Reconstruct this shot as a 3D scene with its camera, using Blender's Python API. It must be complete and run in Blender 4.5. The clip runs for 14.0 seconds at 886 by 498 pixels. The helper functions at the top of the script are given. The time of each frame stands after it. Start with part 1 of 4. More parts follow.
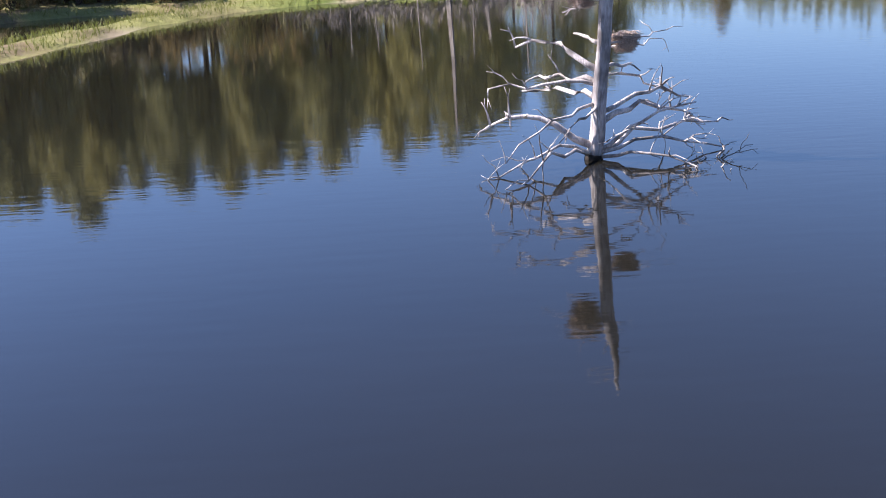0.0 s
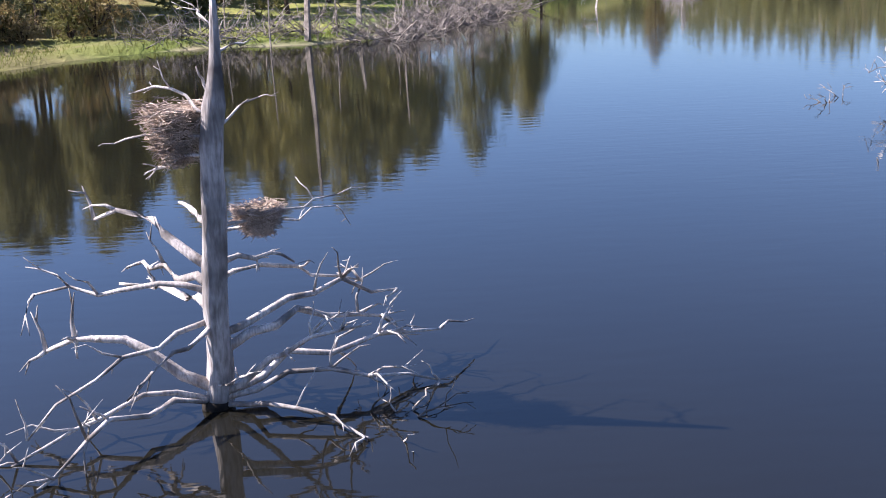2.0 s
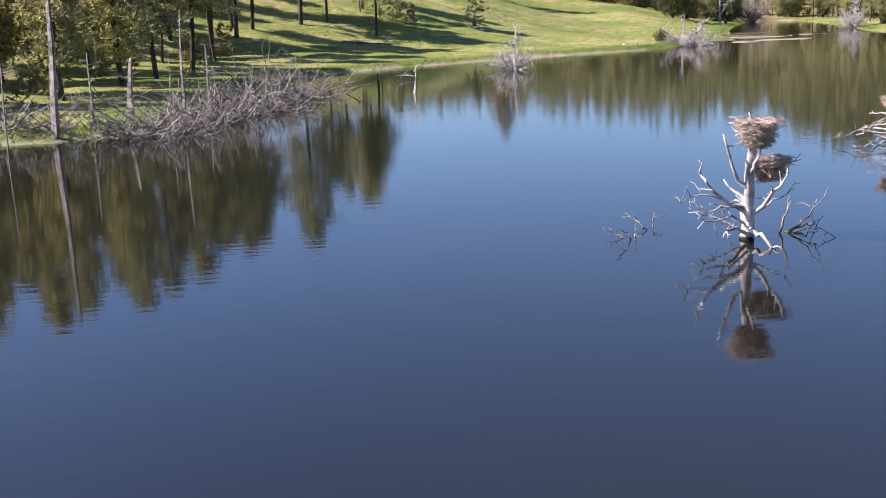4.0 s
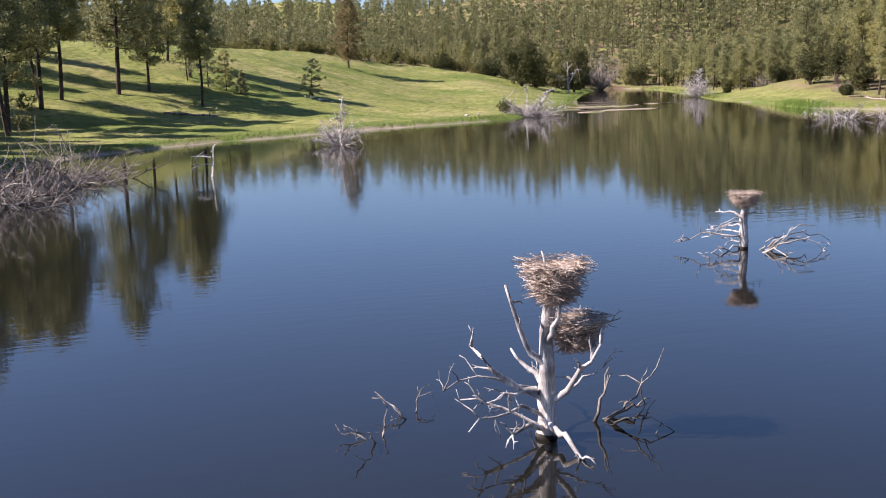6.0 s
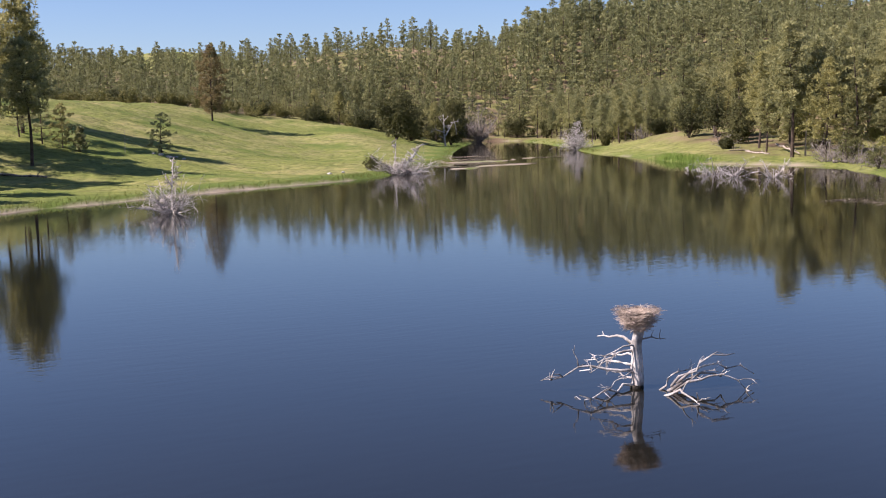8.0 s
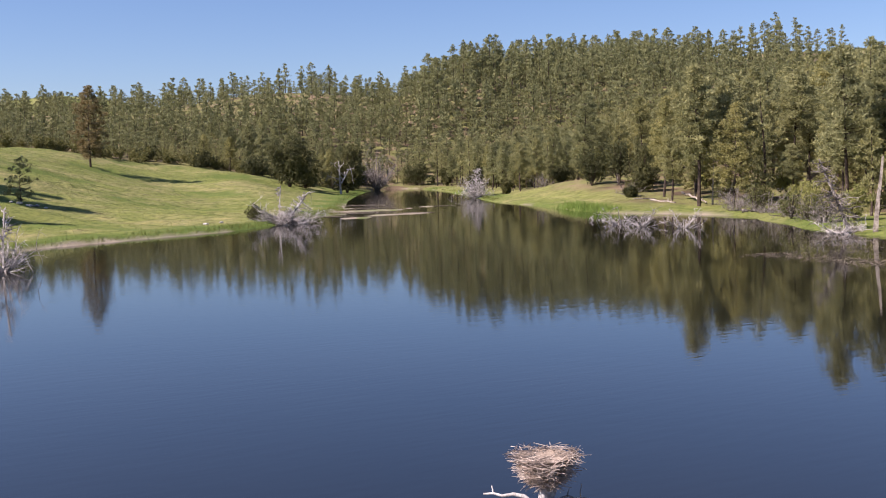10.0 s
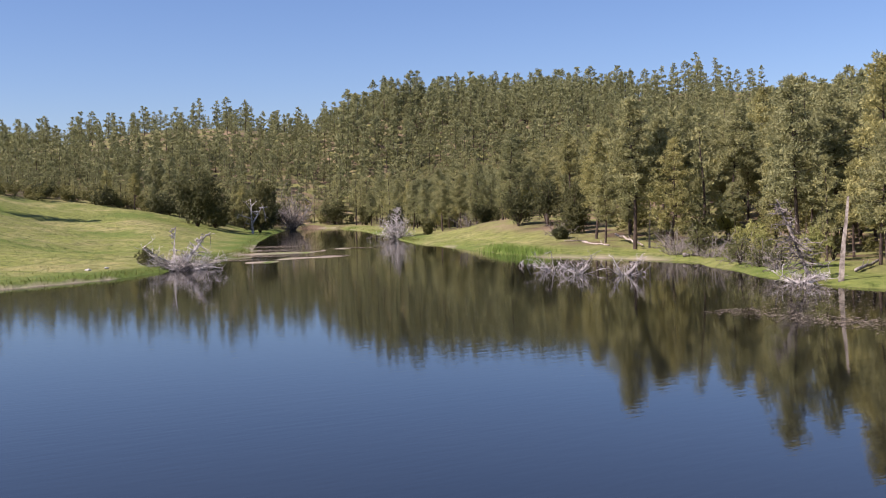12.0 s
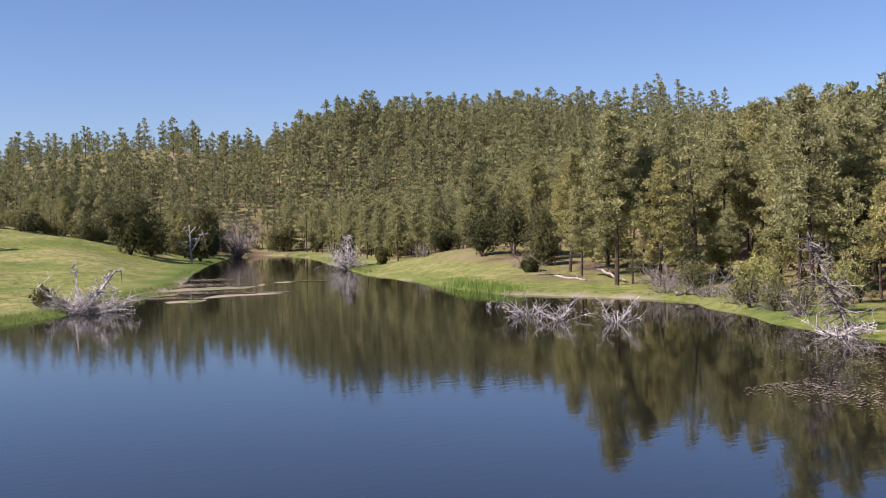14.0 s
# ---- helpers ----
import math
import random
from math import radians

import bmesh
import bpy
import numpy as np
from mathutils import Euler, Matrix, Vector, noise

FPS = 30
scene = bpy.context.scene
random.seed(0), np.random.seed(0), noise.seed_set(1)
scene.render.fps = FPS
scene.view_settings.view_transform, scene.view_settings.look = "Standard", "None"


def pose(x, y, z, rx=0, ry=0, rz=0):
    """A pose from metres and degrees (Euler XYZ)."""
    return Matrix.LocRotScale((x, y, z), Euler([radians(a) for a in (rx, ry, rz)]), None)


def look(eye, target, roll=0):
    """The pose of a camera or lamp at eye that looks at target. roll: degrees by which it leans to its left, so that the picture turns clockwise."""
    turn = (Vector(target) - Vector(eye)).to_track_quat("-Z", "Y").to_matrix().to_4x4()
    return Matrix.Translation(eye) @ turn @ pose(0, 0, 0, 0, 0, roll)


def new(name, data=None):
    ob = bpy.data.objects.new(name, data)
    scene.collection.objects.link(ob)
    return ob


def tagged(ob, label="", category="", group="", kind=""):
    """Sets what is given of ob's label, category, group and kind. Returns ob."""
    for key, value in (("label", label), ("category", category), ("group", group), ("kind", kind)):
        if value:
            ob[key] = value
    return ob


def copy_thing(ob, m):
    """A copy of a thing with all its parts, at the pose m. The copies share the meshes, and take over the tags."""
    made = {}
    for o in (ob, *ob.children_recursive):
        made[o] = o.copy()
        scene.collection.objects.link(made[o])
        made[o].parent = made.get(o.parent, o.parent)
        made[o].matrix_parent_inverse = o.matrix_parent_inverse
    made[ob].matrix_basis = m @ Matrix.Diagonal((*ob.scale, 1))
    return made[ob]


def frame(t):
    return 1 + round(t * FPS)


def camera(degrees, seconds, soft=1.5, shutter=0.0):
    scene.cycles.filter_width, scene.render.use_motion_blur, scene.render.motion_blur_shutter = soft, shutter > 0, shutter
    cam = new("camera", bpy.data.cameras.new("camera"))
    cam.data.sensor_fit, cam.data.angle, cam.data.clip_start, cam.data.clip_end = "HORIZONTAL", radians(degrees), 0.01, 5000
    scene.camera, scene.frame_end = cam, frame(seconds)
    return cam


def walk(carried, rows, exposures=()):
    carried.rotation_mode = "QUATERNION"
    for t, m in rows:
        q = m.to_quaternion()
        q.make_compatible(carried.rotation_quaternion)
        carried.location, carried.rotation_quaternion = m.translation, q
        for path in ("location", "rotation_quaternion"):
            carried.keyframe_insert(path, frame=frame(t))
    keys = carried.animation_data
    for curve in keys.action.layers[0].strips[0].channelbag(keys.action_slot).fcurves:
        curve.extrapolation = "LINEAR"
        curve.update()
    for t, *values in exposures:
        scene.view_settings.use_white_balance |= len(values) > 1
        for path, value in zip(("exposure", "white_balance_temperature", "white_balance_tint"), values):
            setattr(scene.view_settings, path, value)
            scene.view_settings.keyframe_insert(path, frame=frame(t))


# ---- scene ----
cam = camera(44.0, 14.0, soft=1.0)

# seconds, place, tilt, heading, roll of the drone's camera
PATH = (
    (0.0, 0.000, -0.000, 4.778, 73.275, 0.289, -2.801),
    (0.5, 1.373, 2.333, 4.962, 73.475, -0.150, -2.719),
    (1.0, 2.725, 4.654, 5.133, 73.498, -0.358, -2.653),
    (1.5, 4.053, 6.958, 5.279, 73.954, -1.594, -2.473),
    (2.0, 5.311, 9.178, 5.402, 74.280, -2.478, -1.980),
    (2.5, 6.587, 11.413, 5.504, 75.059, -4.113, -1.771),
    (3.0, 7.751, 13.567, 5.570, 75.854, -5.621, -1.776),
    (3.5, 8.910, 15.727, 5.675, 76.805, -7.615, -1.662),
    (4.0, 10.104, 17.887, 5.749, 77.617, -9.637, -1.518),
    (6.5, 16.764, 28.948, 6.094, 81.444, -18.462, -1.378),
    (7.0, 18.316, 31.551, 6.191, 82.023, -19.980, -1.438),
    (7.5, 19.838, 34.086, 6.307, 82.690, -21.637, -1.427),
    (8.0, 21.154, 36.268, 6.414, 83.240, -22.962, -1.431),
    (10.5, 27.774, 46.634, 6.163, 86.123, -29.196, -1.139),
    (11.0, 29.209, 49.033, 6.188, 86.592, -30.247, -1.069),
    (11.5, 30.691, 51.478, 6.230, 87.096, -31.330, -1.049),
    (12.0, 32.400, 54.159, 6.291, 87.508, -32.189, -1.011),
    (12.5, 34.349, 57.143, 6.388, 87.916, -32.982, -0.953),
    (13.0, 36.531, 60.403, 6.520, 88.207, -33.582, -1.001),
    (13.5, 38.867, 63.933, 6.697, 88.487, -34.124, -1.049),
    (14.0, 41.283, 67.557, 6.881, 88.667, -34.427, -1.009),
)
walk(cam, [(t, pose(x, y, z, tilt, 0, turn) @ pose(0, 0, 0, 0, 0, roll)) for t, x, y, z, tilt, turn, roll in PATH], exposures=((0.0, 1.66, 5780, 24), (4.0, 1.38, 5900, 24), (8.0, 0.95, 6050, 26), (14.0, 0.82, 5950, 27)))

# ---- light ----
SUN_FROM = Vector((-0.735, 0.14, 0.66)).normalized()
world = bpy.data.worlds.new("sky")
scene.world = world
world.use_nodes = True
sky = world.node_tree.nodes.new("ShaderNodeTexSky")
sky.sky_type, sky.sun_disc = "NISHITA", False
sky.sun_elevation = math.asin(SUN_FROM.z)
sky.sun_rotation = math.atan2(SUN_FROM.x, SUN_FROM.y)
sky.altitude, sky.air_density, sky.dust_density, sky.ozone_density = 700, 1.05, 0.5, 5.0
world.node_tree.nodes["Background"].inputs["Strength"].default_value = 0.065
world.node_tree.links.new(sky.outputs[0], world.node_tree.nodes["Background"].inputs["Color"])
sun = new("sun", bpy.data.lights.new("sun", "SUN"))
sun.data.energy, sun.data.angle, sun.data.color = 5.0, radians(0.53), (1.0, 0.915, 0.78)
sun.matrix_world = look((0, 0, 60), Vector((0, 0, 60)) - SUN_FROM)


# ---- materials ----
def shader(name, rough=0.8, spec=0.3):
    m = bpy.data.materials.new(name)
    m.use_nodes = True
    b = m.node_tree.nodes["Principled BSDF"]
    b.inputs["Roughness"].default_value, b.inputs["Specular IOR Level"].default_value = rough, spec
    return m, m.node_tree.nodes, m.node_tree.links, b


def noise_node(n, l, scale, detail=4.0, vector=None, rough=0.55):
    t = n.new("ShaderNodeTexNoise")
    t.inputs["Scale"].default_value, t.inputs["Detail"].default_value, t.inputs["Roughness"].default_value = scale, detail, rough
    if vector:
        l.new(vector, t.inputs["Vector"])
    return t.outputs["Fac"]


def ramp(n, l, fac, *stops):
    r = n.new("ShaderNodeValToRGB")
    while len(r.color_ramp.elements) < len(stops):
        r.color_ramp.elements.new(0.5)
    for e, (at, col) in zip(r.color_ramp.elements, stops):
        e.position, e.color = at, (*col, 1) if len(col) == 3 else col
    l.new(fac, r.inputs["Fac"])
    return r.outputs["Color"]


def mixed(n, l, fac, a, b, how="MIX"):
    m = n.new("ShaderNodeMix")
    m.data_type, m.blend_type = "RGBA", how
    for sock, v in ((m.inputs["Factor"], fac), (m.inputs["A"], a), (m.inputs["B"], b)):
        if isinstance(v, (int, float)):
            sock.default_value = v
        elif isinstance(v, tuple):
            sock.default_value = (*v, 1)
        else:
            l.new(v, sock)
    return m.outputs["Result"]


def bump(n, l, b, height, strength, distance):
    k = n.new("ShaderNodeBump")
    k.inputs["Strength"].default_value, k.inputs["Distance"].default_value = strength, distance
    l.new(height, k.inputs["Height"])
    l.new(k.outputs["Normal"], b.inputs["Normal"])


def coords(n, kind="Object"):
    return n.new("ShaderNodeTexCoord").outputs[kind]


def position(n):
    return n.new("ShaderNodeNewGeometry").outputs["Position"]


def island(n):
    return n.new("ShaderNodeNewGeometry").outputs["Random Per Island"]


def per_object(n):
    return n.new("ShaderNodeObjectInfo").outputs["Random"]


def weathered_wood(name, dark, pale, scale=6.0):
    m, n, l, b = shader(name, 0.85, 0.2)
    c = coords(n)
    stretch = n.new("ShaderNodeMapping")
    stretch.inputs["Scale"].default_value = (1, 1, 0.18)
    l.new(c, stretch.inputs["Vector"])
    grain = noise_node(n, l, scale * 6, 6, stretch.outputs[0])
    blotch = noise_node(n, l, scale * 0.35, 3, c)
    col = ramp(n, l, grain, (0.3, dark), (0.62, pale))
    col = mixed(n, l, ramp(n, l, blotch, (0.42, (0, 0, 0)), (0.66, (1, 1, 1))), col, tuple(0.5 * v for v in dark))
    l.new(col, b.inputs["Base Color"])
    bump(n, l, b, grain, 0.6, 0.02)
    return m


def foliage(name, dark, pale, scale=0.5):
    m, n, l, b = shader(name, 0.65, 0.25)
    tone = mixed(n, l, 0.5, ramp(n, l, island(n), (0.0, dark), (1.0, pale)), ramp(n, l, noise_node(n, l, scale, 2, position(n)), (0.3, dark), (0.7, pale)))
    vary = mixed(n, l, 0.75, tone, ramp(n, l, per_object(n), (0.0, (0.76, 0.79, 0.76)), (0.5, (1, 1, 1)), (1.0, (1.24, 1.14, 0.88))), "MULTIPLY")
    l.new(vary, b.inputs["Base Color"])
    leaf = n.new("ShaderNodeBsdfTranslucent")
    l.new(vary, leaf.inputs["Color"])
    add = n.new("ShaderNodeMixShader")
    add.inputs[0].default_value = 0.3
    l.new(b.outputs[0], add.inputs[1]), l.new(leaf.outputs[0], add.inputs[2])
    l.new(add.outputs[0], n["Material Output"].inputs["Surface"])
    return m


SNAG_WOOD = weathered_wood("bleached snag wood", (0.30, 0.265, 0.24), (0.71, 0.65, 0.60))
STALE_WOOD = weathered_wood("grey bole wood", (0.21, 0.185, 0.17), (0.52, 0.48, 0.45), 4.0)
MAT = weathered_wood("rotting reed mat", (0.14, 0.11, 0.075), (0.34, 0.28, 0.2), 3.0)
WET_WOOD = weathered_wood("wet rotten wood", (0.02, 0.016, 0.012), (0.06, 0.05, 0.04), 5.0)
GREY_WOOD = weathered_wood("grey dead wood", (0.14, 0.118, 0.098), (0.40, 0.35, 0.305))
LOG_WOOD = weathered_wood("bleached log wood", (0.25, 0.20, 0.155), (0.48, 0.41, 0.33))
BARK = weathered_wood("pine bark", (0.035, 0.026, 0.02), (0.12, 0.085, 0.062), 3.0)
TWIGS = weathered_wood("nest sticks", (0.30, 0.225, 0.175), (0.76, 0.62, 0.5), 9.0)
NEEDLES = foliage("pine needles", (0.125, 0.138, 0.057), (0.44, 0.415, 0.188))
JUNIPER = foliage("juniper scales", (0.06, 0.066, 0.026), (0.17, 0.165, 0.065))
LEAVES = foliage("spring leaves", (0.25, 0.26, 0.07), (0.48, 0.45, 0.16))
SHRUB = foliage("shrub leaves", (0.10, 0.105, 0.035), (0.23, 0.22, 0.09))
REED = foliage("reed blades", (0.10, 0.17, 0.03), (0.24, 0.34, 0.08))
GRASS = foliage("meadow grass blades", (0.10, 0.125, 0.027), (0.21, 0.22, 0.06))
RUST = foliage("rusty dry needles", (0.125, 0.105, 0.05), (0.32, 0.25, 0.125))


def ground_material():
    m, n, l, b = shader("grassy ground", 0.95, 0.1)
    at = position(n)
    kind = n.new("ShaderNodeAttribute")
    kind.attribute_name = "cover"
    part_of = n.new("ShaderNodeSeparateColor")
    l.new(kind.outputs["Color"], part_of.inputs[0])
    fine, patch, broad = noise_node(n, l, 3.0, 8, at, 0.7), noise_node(n, l, 0.22, 5, at, 0.6), noise_node(n, l, 0.045, 4, at)
    tussock = noise_node(n, l, 0.9, 5, at, 0.65)
    grass = mixed(n, l, fine, (0.105, 0.135, 0.03), (0.265, 0.27, 0.078))
    straw = mixed(n, l, fine, (0.21, 0.19, 0.07), (0.38, 0.335, 0.15))
    meadow = mixed(n, l, ramp(n, l, mixed(n, l, 0.5, patch, broad), (0.47, (0, 0, 0)), (0.63, (1, 1, 1))), grass, straw)
    soil = mixed(n, l, fine, (0.16, 0.108, 0.065), (0.34, 0.25, 0.155))
    duff = mixed(n, l, ramp(n, l, patch, (0.42, (0, 0, 0)), (0.58, (1, 1, 1))), mixed(n, l, ramp(n, l, broad, (0.44, (0, 0, 0)), (0.56, (1, 1, 1))), soil, (0.105, 0.072, 0.046)), mixed(n, l, fine, (0.12, 0.13, 0.04), (0.27, 0.25, 0.09)))
    mud = mixed(n, l, patch, (0.19, 0.145, 0.10), (0.46, 0.39, 0.29))
    meadow = mixed(n, l, 1.0, meadow, ramp(n, l, tussock, (0.36, (0.6, 0.64, 0.55)), (0.5, (1, 1, 1)), (0.66, (1.25, 1.18, 1.1))), "MULTIPLY")
    lush = mixed(n, l, fine, (0.055, 0.095, 0.016), (0.17, 0.215, 0.045))
    meadow = mixed(n, l, part_of.outputs[2], meadow, lush)
    col = mixed(n, l, part_of.outputs[0], meadow, duff)
    col = mixed(n, l, part_of.outputs[1], col, mud)
    l.new(col, b.inputs["Base Color"])
    bump(n, l, b, mixed(n, l, 0.75, fine, tussock), 1.0, 0.5)
    return m


def water_material():
    m, n, l, b = shader("still pond water", 0.035, 0.5)
    b.inputs["IOR"].default_value = 1.55
    at = position(n)
    murk = noise_node(n, l, 0.08, 3, at)
    l.new(ramp(n, l, murk, (0.3, (0.0076, 0.0072, 0.0052)), (0.7, (0.011, 0.0102, 0.007))), b.inputs["Base Color"])
    swell = n.new("ShaderNodeMapping")
    swell.inputs["Scale"].default_value, swell.inputs["Rotation"].default_value = (0.55, 2.2, 1), (0, 0, radians(-20))
    l.new(at, swell.inputs["Vector"])
    bump(n, l, b, noise_node(n, l, 1.3, 3, swell.outputs[0]), 0.06, 0.05)
    return m


GROUND, WATER = ground_material(), water_material()


# ---- ground and pond ----
def part(name, bm, material, parent=None, label=""):
    me = bpy.data.meshes.new(name)
    bm.to_mesh(me)
    bm.free()
    me.materials.append(material)
    ob = new(name, me)
    ob.parent = parent
    return tagged(ob, label)


def raw(name, verts, faces, material, parent=None, smooth=False):
    me = bpy.data.meshes.new(name)
    me.from_pydata(verts, [], faces)
    me.materials.append(material)
    if smooth:
        me.polygons.foreach_set("use_smooth", [True] * len(me.polygons))
    ob = new(name, me)
    ob.parent = parent
    return ob


SHORE = ((-45, -60), (-42, 0), (-38, 40), (-33, 60), (-26, 68), (-19, 71), (-13.5, 71), (-16.5, 65.5), (-19.5, 56), (-21.5, 46), (-23, 36), (-20, 35), (-17.6, 47), (-16, 56), (-14, 63.5), (-11, 68), (-7.5, 70.8), (-4, 72), (1, 72), (5, 75), (7, 84), (8, 96), (9, 108), (13.5, 117.5), (25, 129), (34, 135), (43, 141), (51, 146), (58, 149.5), (64, 155), (70, 162), (79, 175), (88, 190), (103, 224), (122, 263), (140, 296), (149, 309), (157, 304), (152, 284), (146, 266), (130, 228), (118, 199), (114, 183), (108, 163), (105, 151), (109, 141), (110, 133), (103, 120), (97, 110), (95, 101), (97, 90), (104, 60), (110, 20), (100, -40), (30, -75))


def shore_distance(x, y):
    """Metres from the pond's edge; above zero on land."""
    best, inside = np.full(x.shape, 1e9), np.zeros(x.shape, bool)
    for (ax, ay), (bx, by) in zip(SHORE, SHORE[1:] + SHORE[:1]):
        dx, dy = bx - ax, by - ay
        u = np.clip(((x - ax) * dx + (y - ay) * dy) / (dx * dx + dy * dy), 0, 1)
        best = np.minimum(best, np.hypot(x - ax - u * dx, y - ay - u * dy))
        if dy:
            inside ^= ((ay > y) != (by > y)) & (x < ax + (y - ay) * dx / dy)
    return np.where(inside, -best, best)


def waves(x, y, seed=0):
    """Soft uneven ups and downs between -1 and 1."""
    s = 0
    for k, (fx, fy, p) in enumerate(((0.031, 0.017, 0.3), (-0.013, 0.036, 1.9), (0.058, -0.049, 4.0), (0.11, 0.083, 2.2), (-0.19, 0.14, 5.1))):
        s = s + np.sin(fx * x * 2.2 + fy * y * 2.2 + p + seed) / (1 + 0.7 * k)
    return s / 2.4


def smooth(a, b, v):
    u = np.clip((v - a) / (b - a), 0, 1)
    return u * u * (3 - 2 * u)


def east_side(x, y):
    """0 on the meadow's side of the pond and cove, 1 on the hill's side."""
    middle = np.where(y < 205, 98 - (205 - y) * 0.262, 98 + (y - 205) * 0.56)
    width = 6 + 0.3 * np.maximum(y - 335, 0)
    return smooth(-1, 1, (x - middle) / width)


def ground_height(x, y):
    x, y = np.asarray(x, float), np.asarray(y, float)
    d = shore_distance(x, y) + 0.5 * waves(x * 9, y * 9, 1)
    land = np.maximum(d, 0)
    # meadow and west bank: a low step, then a long swell
    east_end = smooth(72, 98, x)
    west = 0.35 * smooth(0, 1.2, land) + 0.03 * land + (9.0 - 1.2 * east_end) * ((1 - east_end) * smooth(16, 72, land) + east_end * (0.45 * smooth(3, 26, land) + 0.55 * smooth(18, 60, land))) + 0.45 * smooth(2, 20, land) * waves(x * 3, y * 3) + 0.16 * smooth(1, 8, land) * waves(x * 11, y * 11, 4)
    west = west + 2.5 * smooth(10, 60, -x) * smooth(0, 20, land) + 16 * smooth(308, 600, y)
    # east side: a bench, then the wooded hill
    hill = 0.3 * smooth(0, 1.0, land) + 0.03 * land + (8 + 8 * smooth(130, 230, y) + 8 * smooth(245, 400, y)) * smooth(4, 135, land) + 2.5 * waves(x * 1.3, y * 1.3, 3) * smooth(20, 90, land) + 2.2 * smooth(2, 15, land) * np.exp(-((y - 192) / 24) ** 2) + (26 - 4 * smooth(130, 350, y)) * smooth(60, 310, land)
    side = east_side(x, y)
    z = west * (1 - side) + hill * side
    z = z + 14 * np.exp(-(((x - 190) / 55) ** 2 + ((y - 470) / 85) ** 2))
    z = z + 18 * np.exp(-(((x - 153) / 70) ** 2 + ((y - 820) / 90) ** 2))
    bed = -0.12 * np.minimum(-d, 12) - 0.04
    # mud bars in the mouth of the cove
    bars = np.zeros_like(x)
    for bx, by, rx, ry in ((82, 177, 4.5, 2.0), (90, 193, 6.0, 2.4), (97, 203, 4.0, 1.8), (90, 171, 2.5, 0.8), (103, 190, 3.2, 1.0), (86, 184, 5.0, 3.0), (84, 171, 4.5, 3.2), (92, 184, 5.5, 3.6), (79, 166, 3.5, 1.6)):
        bars = np.maximum(bars, 1 - np.hypot((x - bx) / rx, (y - by) / ry) + 0.9 * waves(x * 9, y * 9, bx))
    bed = np.maximum(bed, -0.25 + 0.35 * np.minimum(bars * 2, 1) * (bars > 0))
    return np.where(d > 0, z, bed)


def stretch_lines(lo, hi, step, reach):
    core = np.arange(lo, hi + step / 2, step)
    out = step * np.cumsum(1.18 ** np.arange(1, 60))
    out = out[out < reach]
    return np.concatenate([lo - out[::-1], core, hi + out])


def build_ground():
    xs, ys = stretch_lines(-60, 260, 1.6, 4000), stretch_lines(-20, 420, 1.6, 4000)
    gx, gy = np.meshgrid(xs, ys)
    z = ground_height(gx, gy)
    nx, ny = len(xs), len(ys)
    verts = np.stack([gx, gy, z], -1).reshape(-1, 3)
    i = (np.arange(ny - 1)[:, None] * nx + np.arange(nx - 1)).ravel()
    faces = np.stack([i, i + 1, i + nx + 1, i + nx], -1)
    ob = raw("ground", verts.tolist(), faces.tolist(), GROUND, smooth=True)
    d = shore_distance(gx, gy).ravel()
    zf = z.ravel()
    x, y = gx.ravel(), gy.ravel()
    side = east_side(x, y)
    forest = np.maximum(side * smooth(6, 15, d + 5 * waves(x * 4, y * 4, 2)), np.maximum(0.5 * smooth(8, 20, -(x - 6)) + 0.4 * smooth(-12, -20, x), smooth(285, 305, y) * (1 - smooth(650, 700, y))))
    flats = smooth(72, 77, x) * (1 - smooth(102, 112, x)) * smooth(160, 166, y) * (1 - smooth(206, 216, y)) * (d < 2.5)
    wet = 0.2 + 0.55 * smooth(8, 14, x) * (1 - smooth(40, 56, x)) + 0.8 * np.exp(-(((y - 144) / 9) ** 2)) * side + 0.6 * flats
    dry = np.maximum(smooth(50, 58, x) * (1 - np.exp(-(((y - 144) / 9) ** 2))), smooth(-4, -8, x)) * (1 - flats)
    mud = 1 - smooth(0.10 * wet - 0.3 * dry, 0.30 * wet - 0.22 * dry, zf + 0.22 * waves(x * 6, y * 6, 5))
    lush = (1 - smooth(1.5, 6.0, d + 3.0 * waves(x * 5, y * 5, 7))) * (1 - 0.7 * side) * (1 - 0.6 * smooth(-8, -12, x))
    lush = np.maximum(lush, 0.75 * smooth(0.25, 0.6, waves(x * 2.6, y * 2.6, 9)))
    cover = ob.data.color_attributes.new("cover", "FLOAT_COLOR", "POINT")
    cover.data.foreach_set("color", np.stack([forest, mud, lush, 0 * d + 1], -1).astype(np.float32).ravel())
    return tagged(ob, "green meadow, tan mud shore and wooded hillside soil", "ground", kind="structure")


ground = build_ground()
wb = bmesh.new()
bmesh.ops.create_grid(wb, x_segments=1, y_segments=1, size=1)
bmesh.ops.transform(wb, matrix=Matrix.Translation((65, 130, 0)) @ Matrix.Diagonal((125, 215, 1, 1)), verts=wb.verts)
water = tagged(part("water", wb, WATER), "still dark blue pond water reflecting sky and trees", "water", kind="structure")


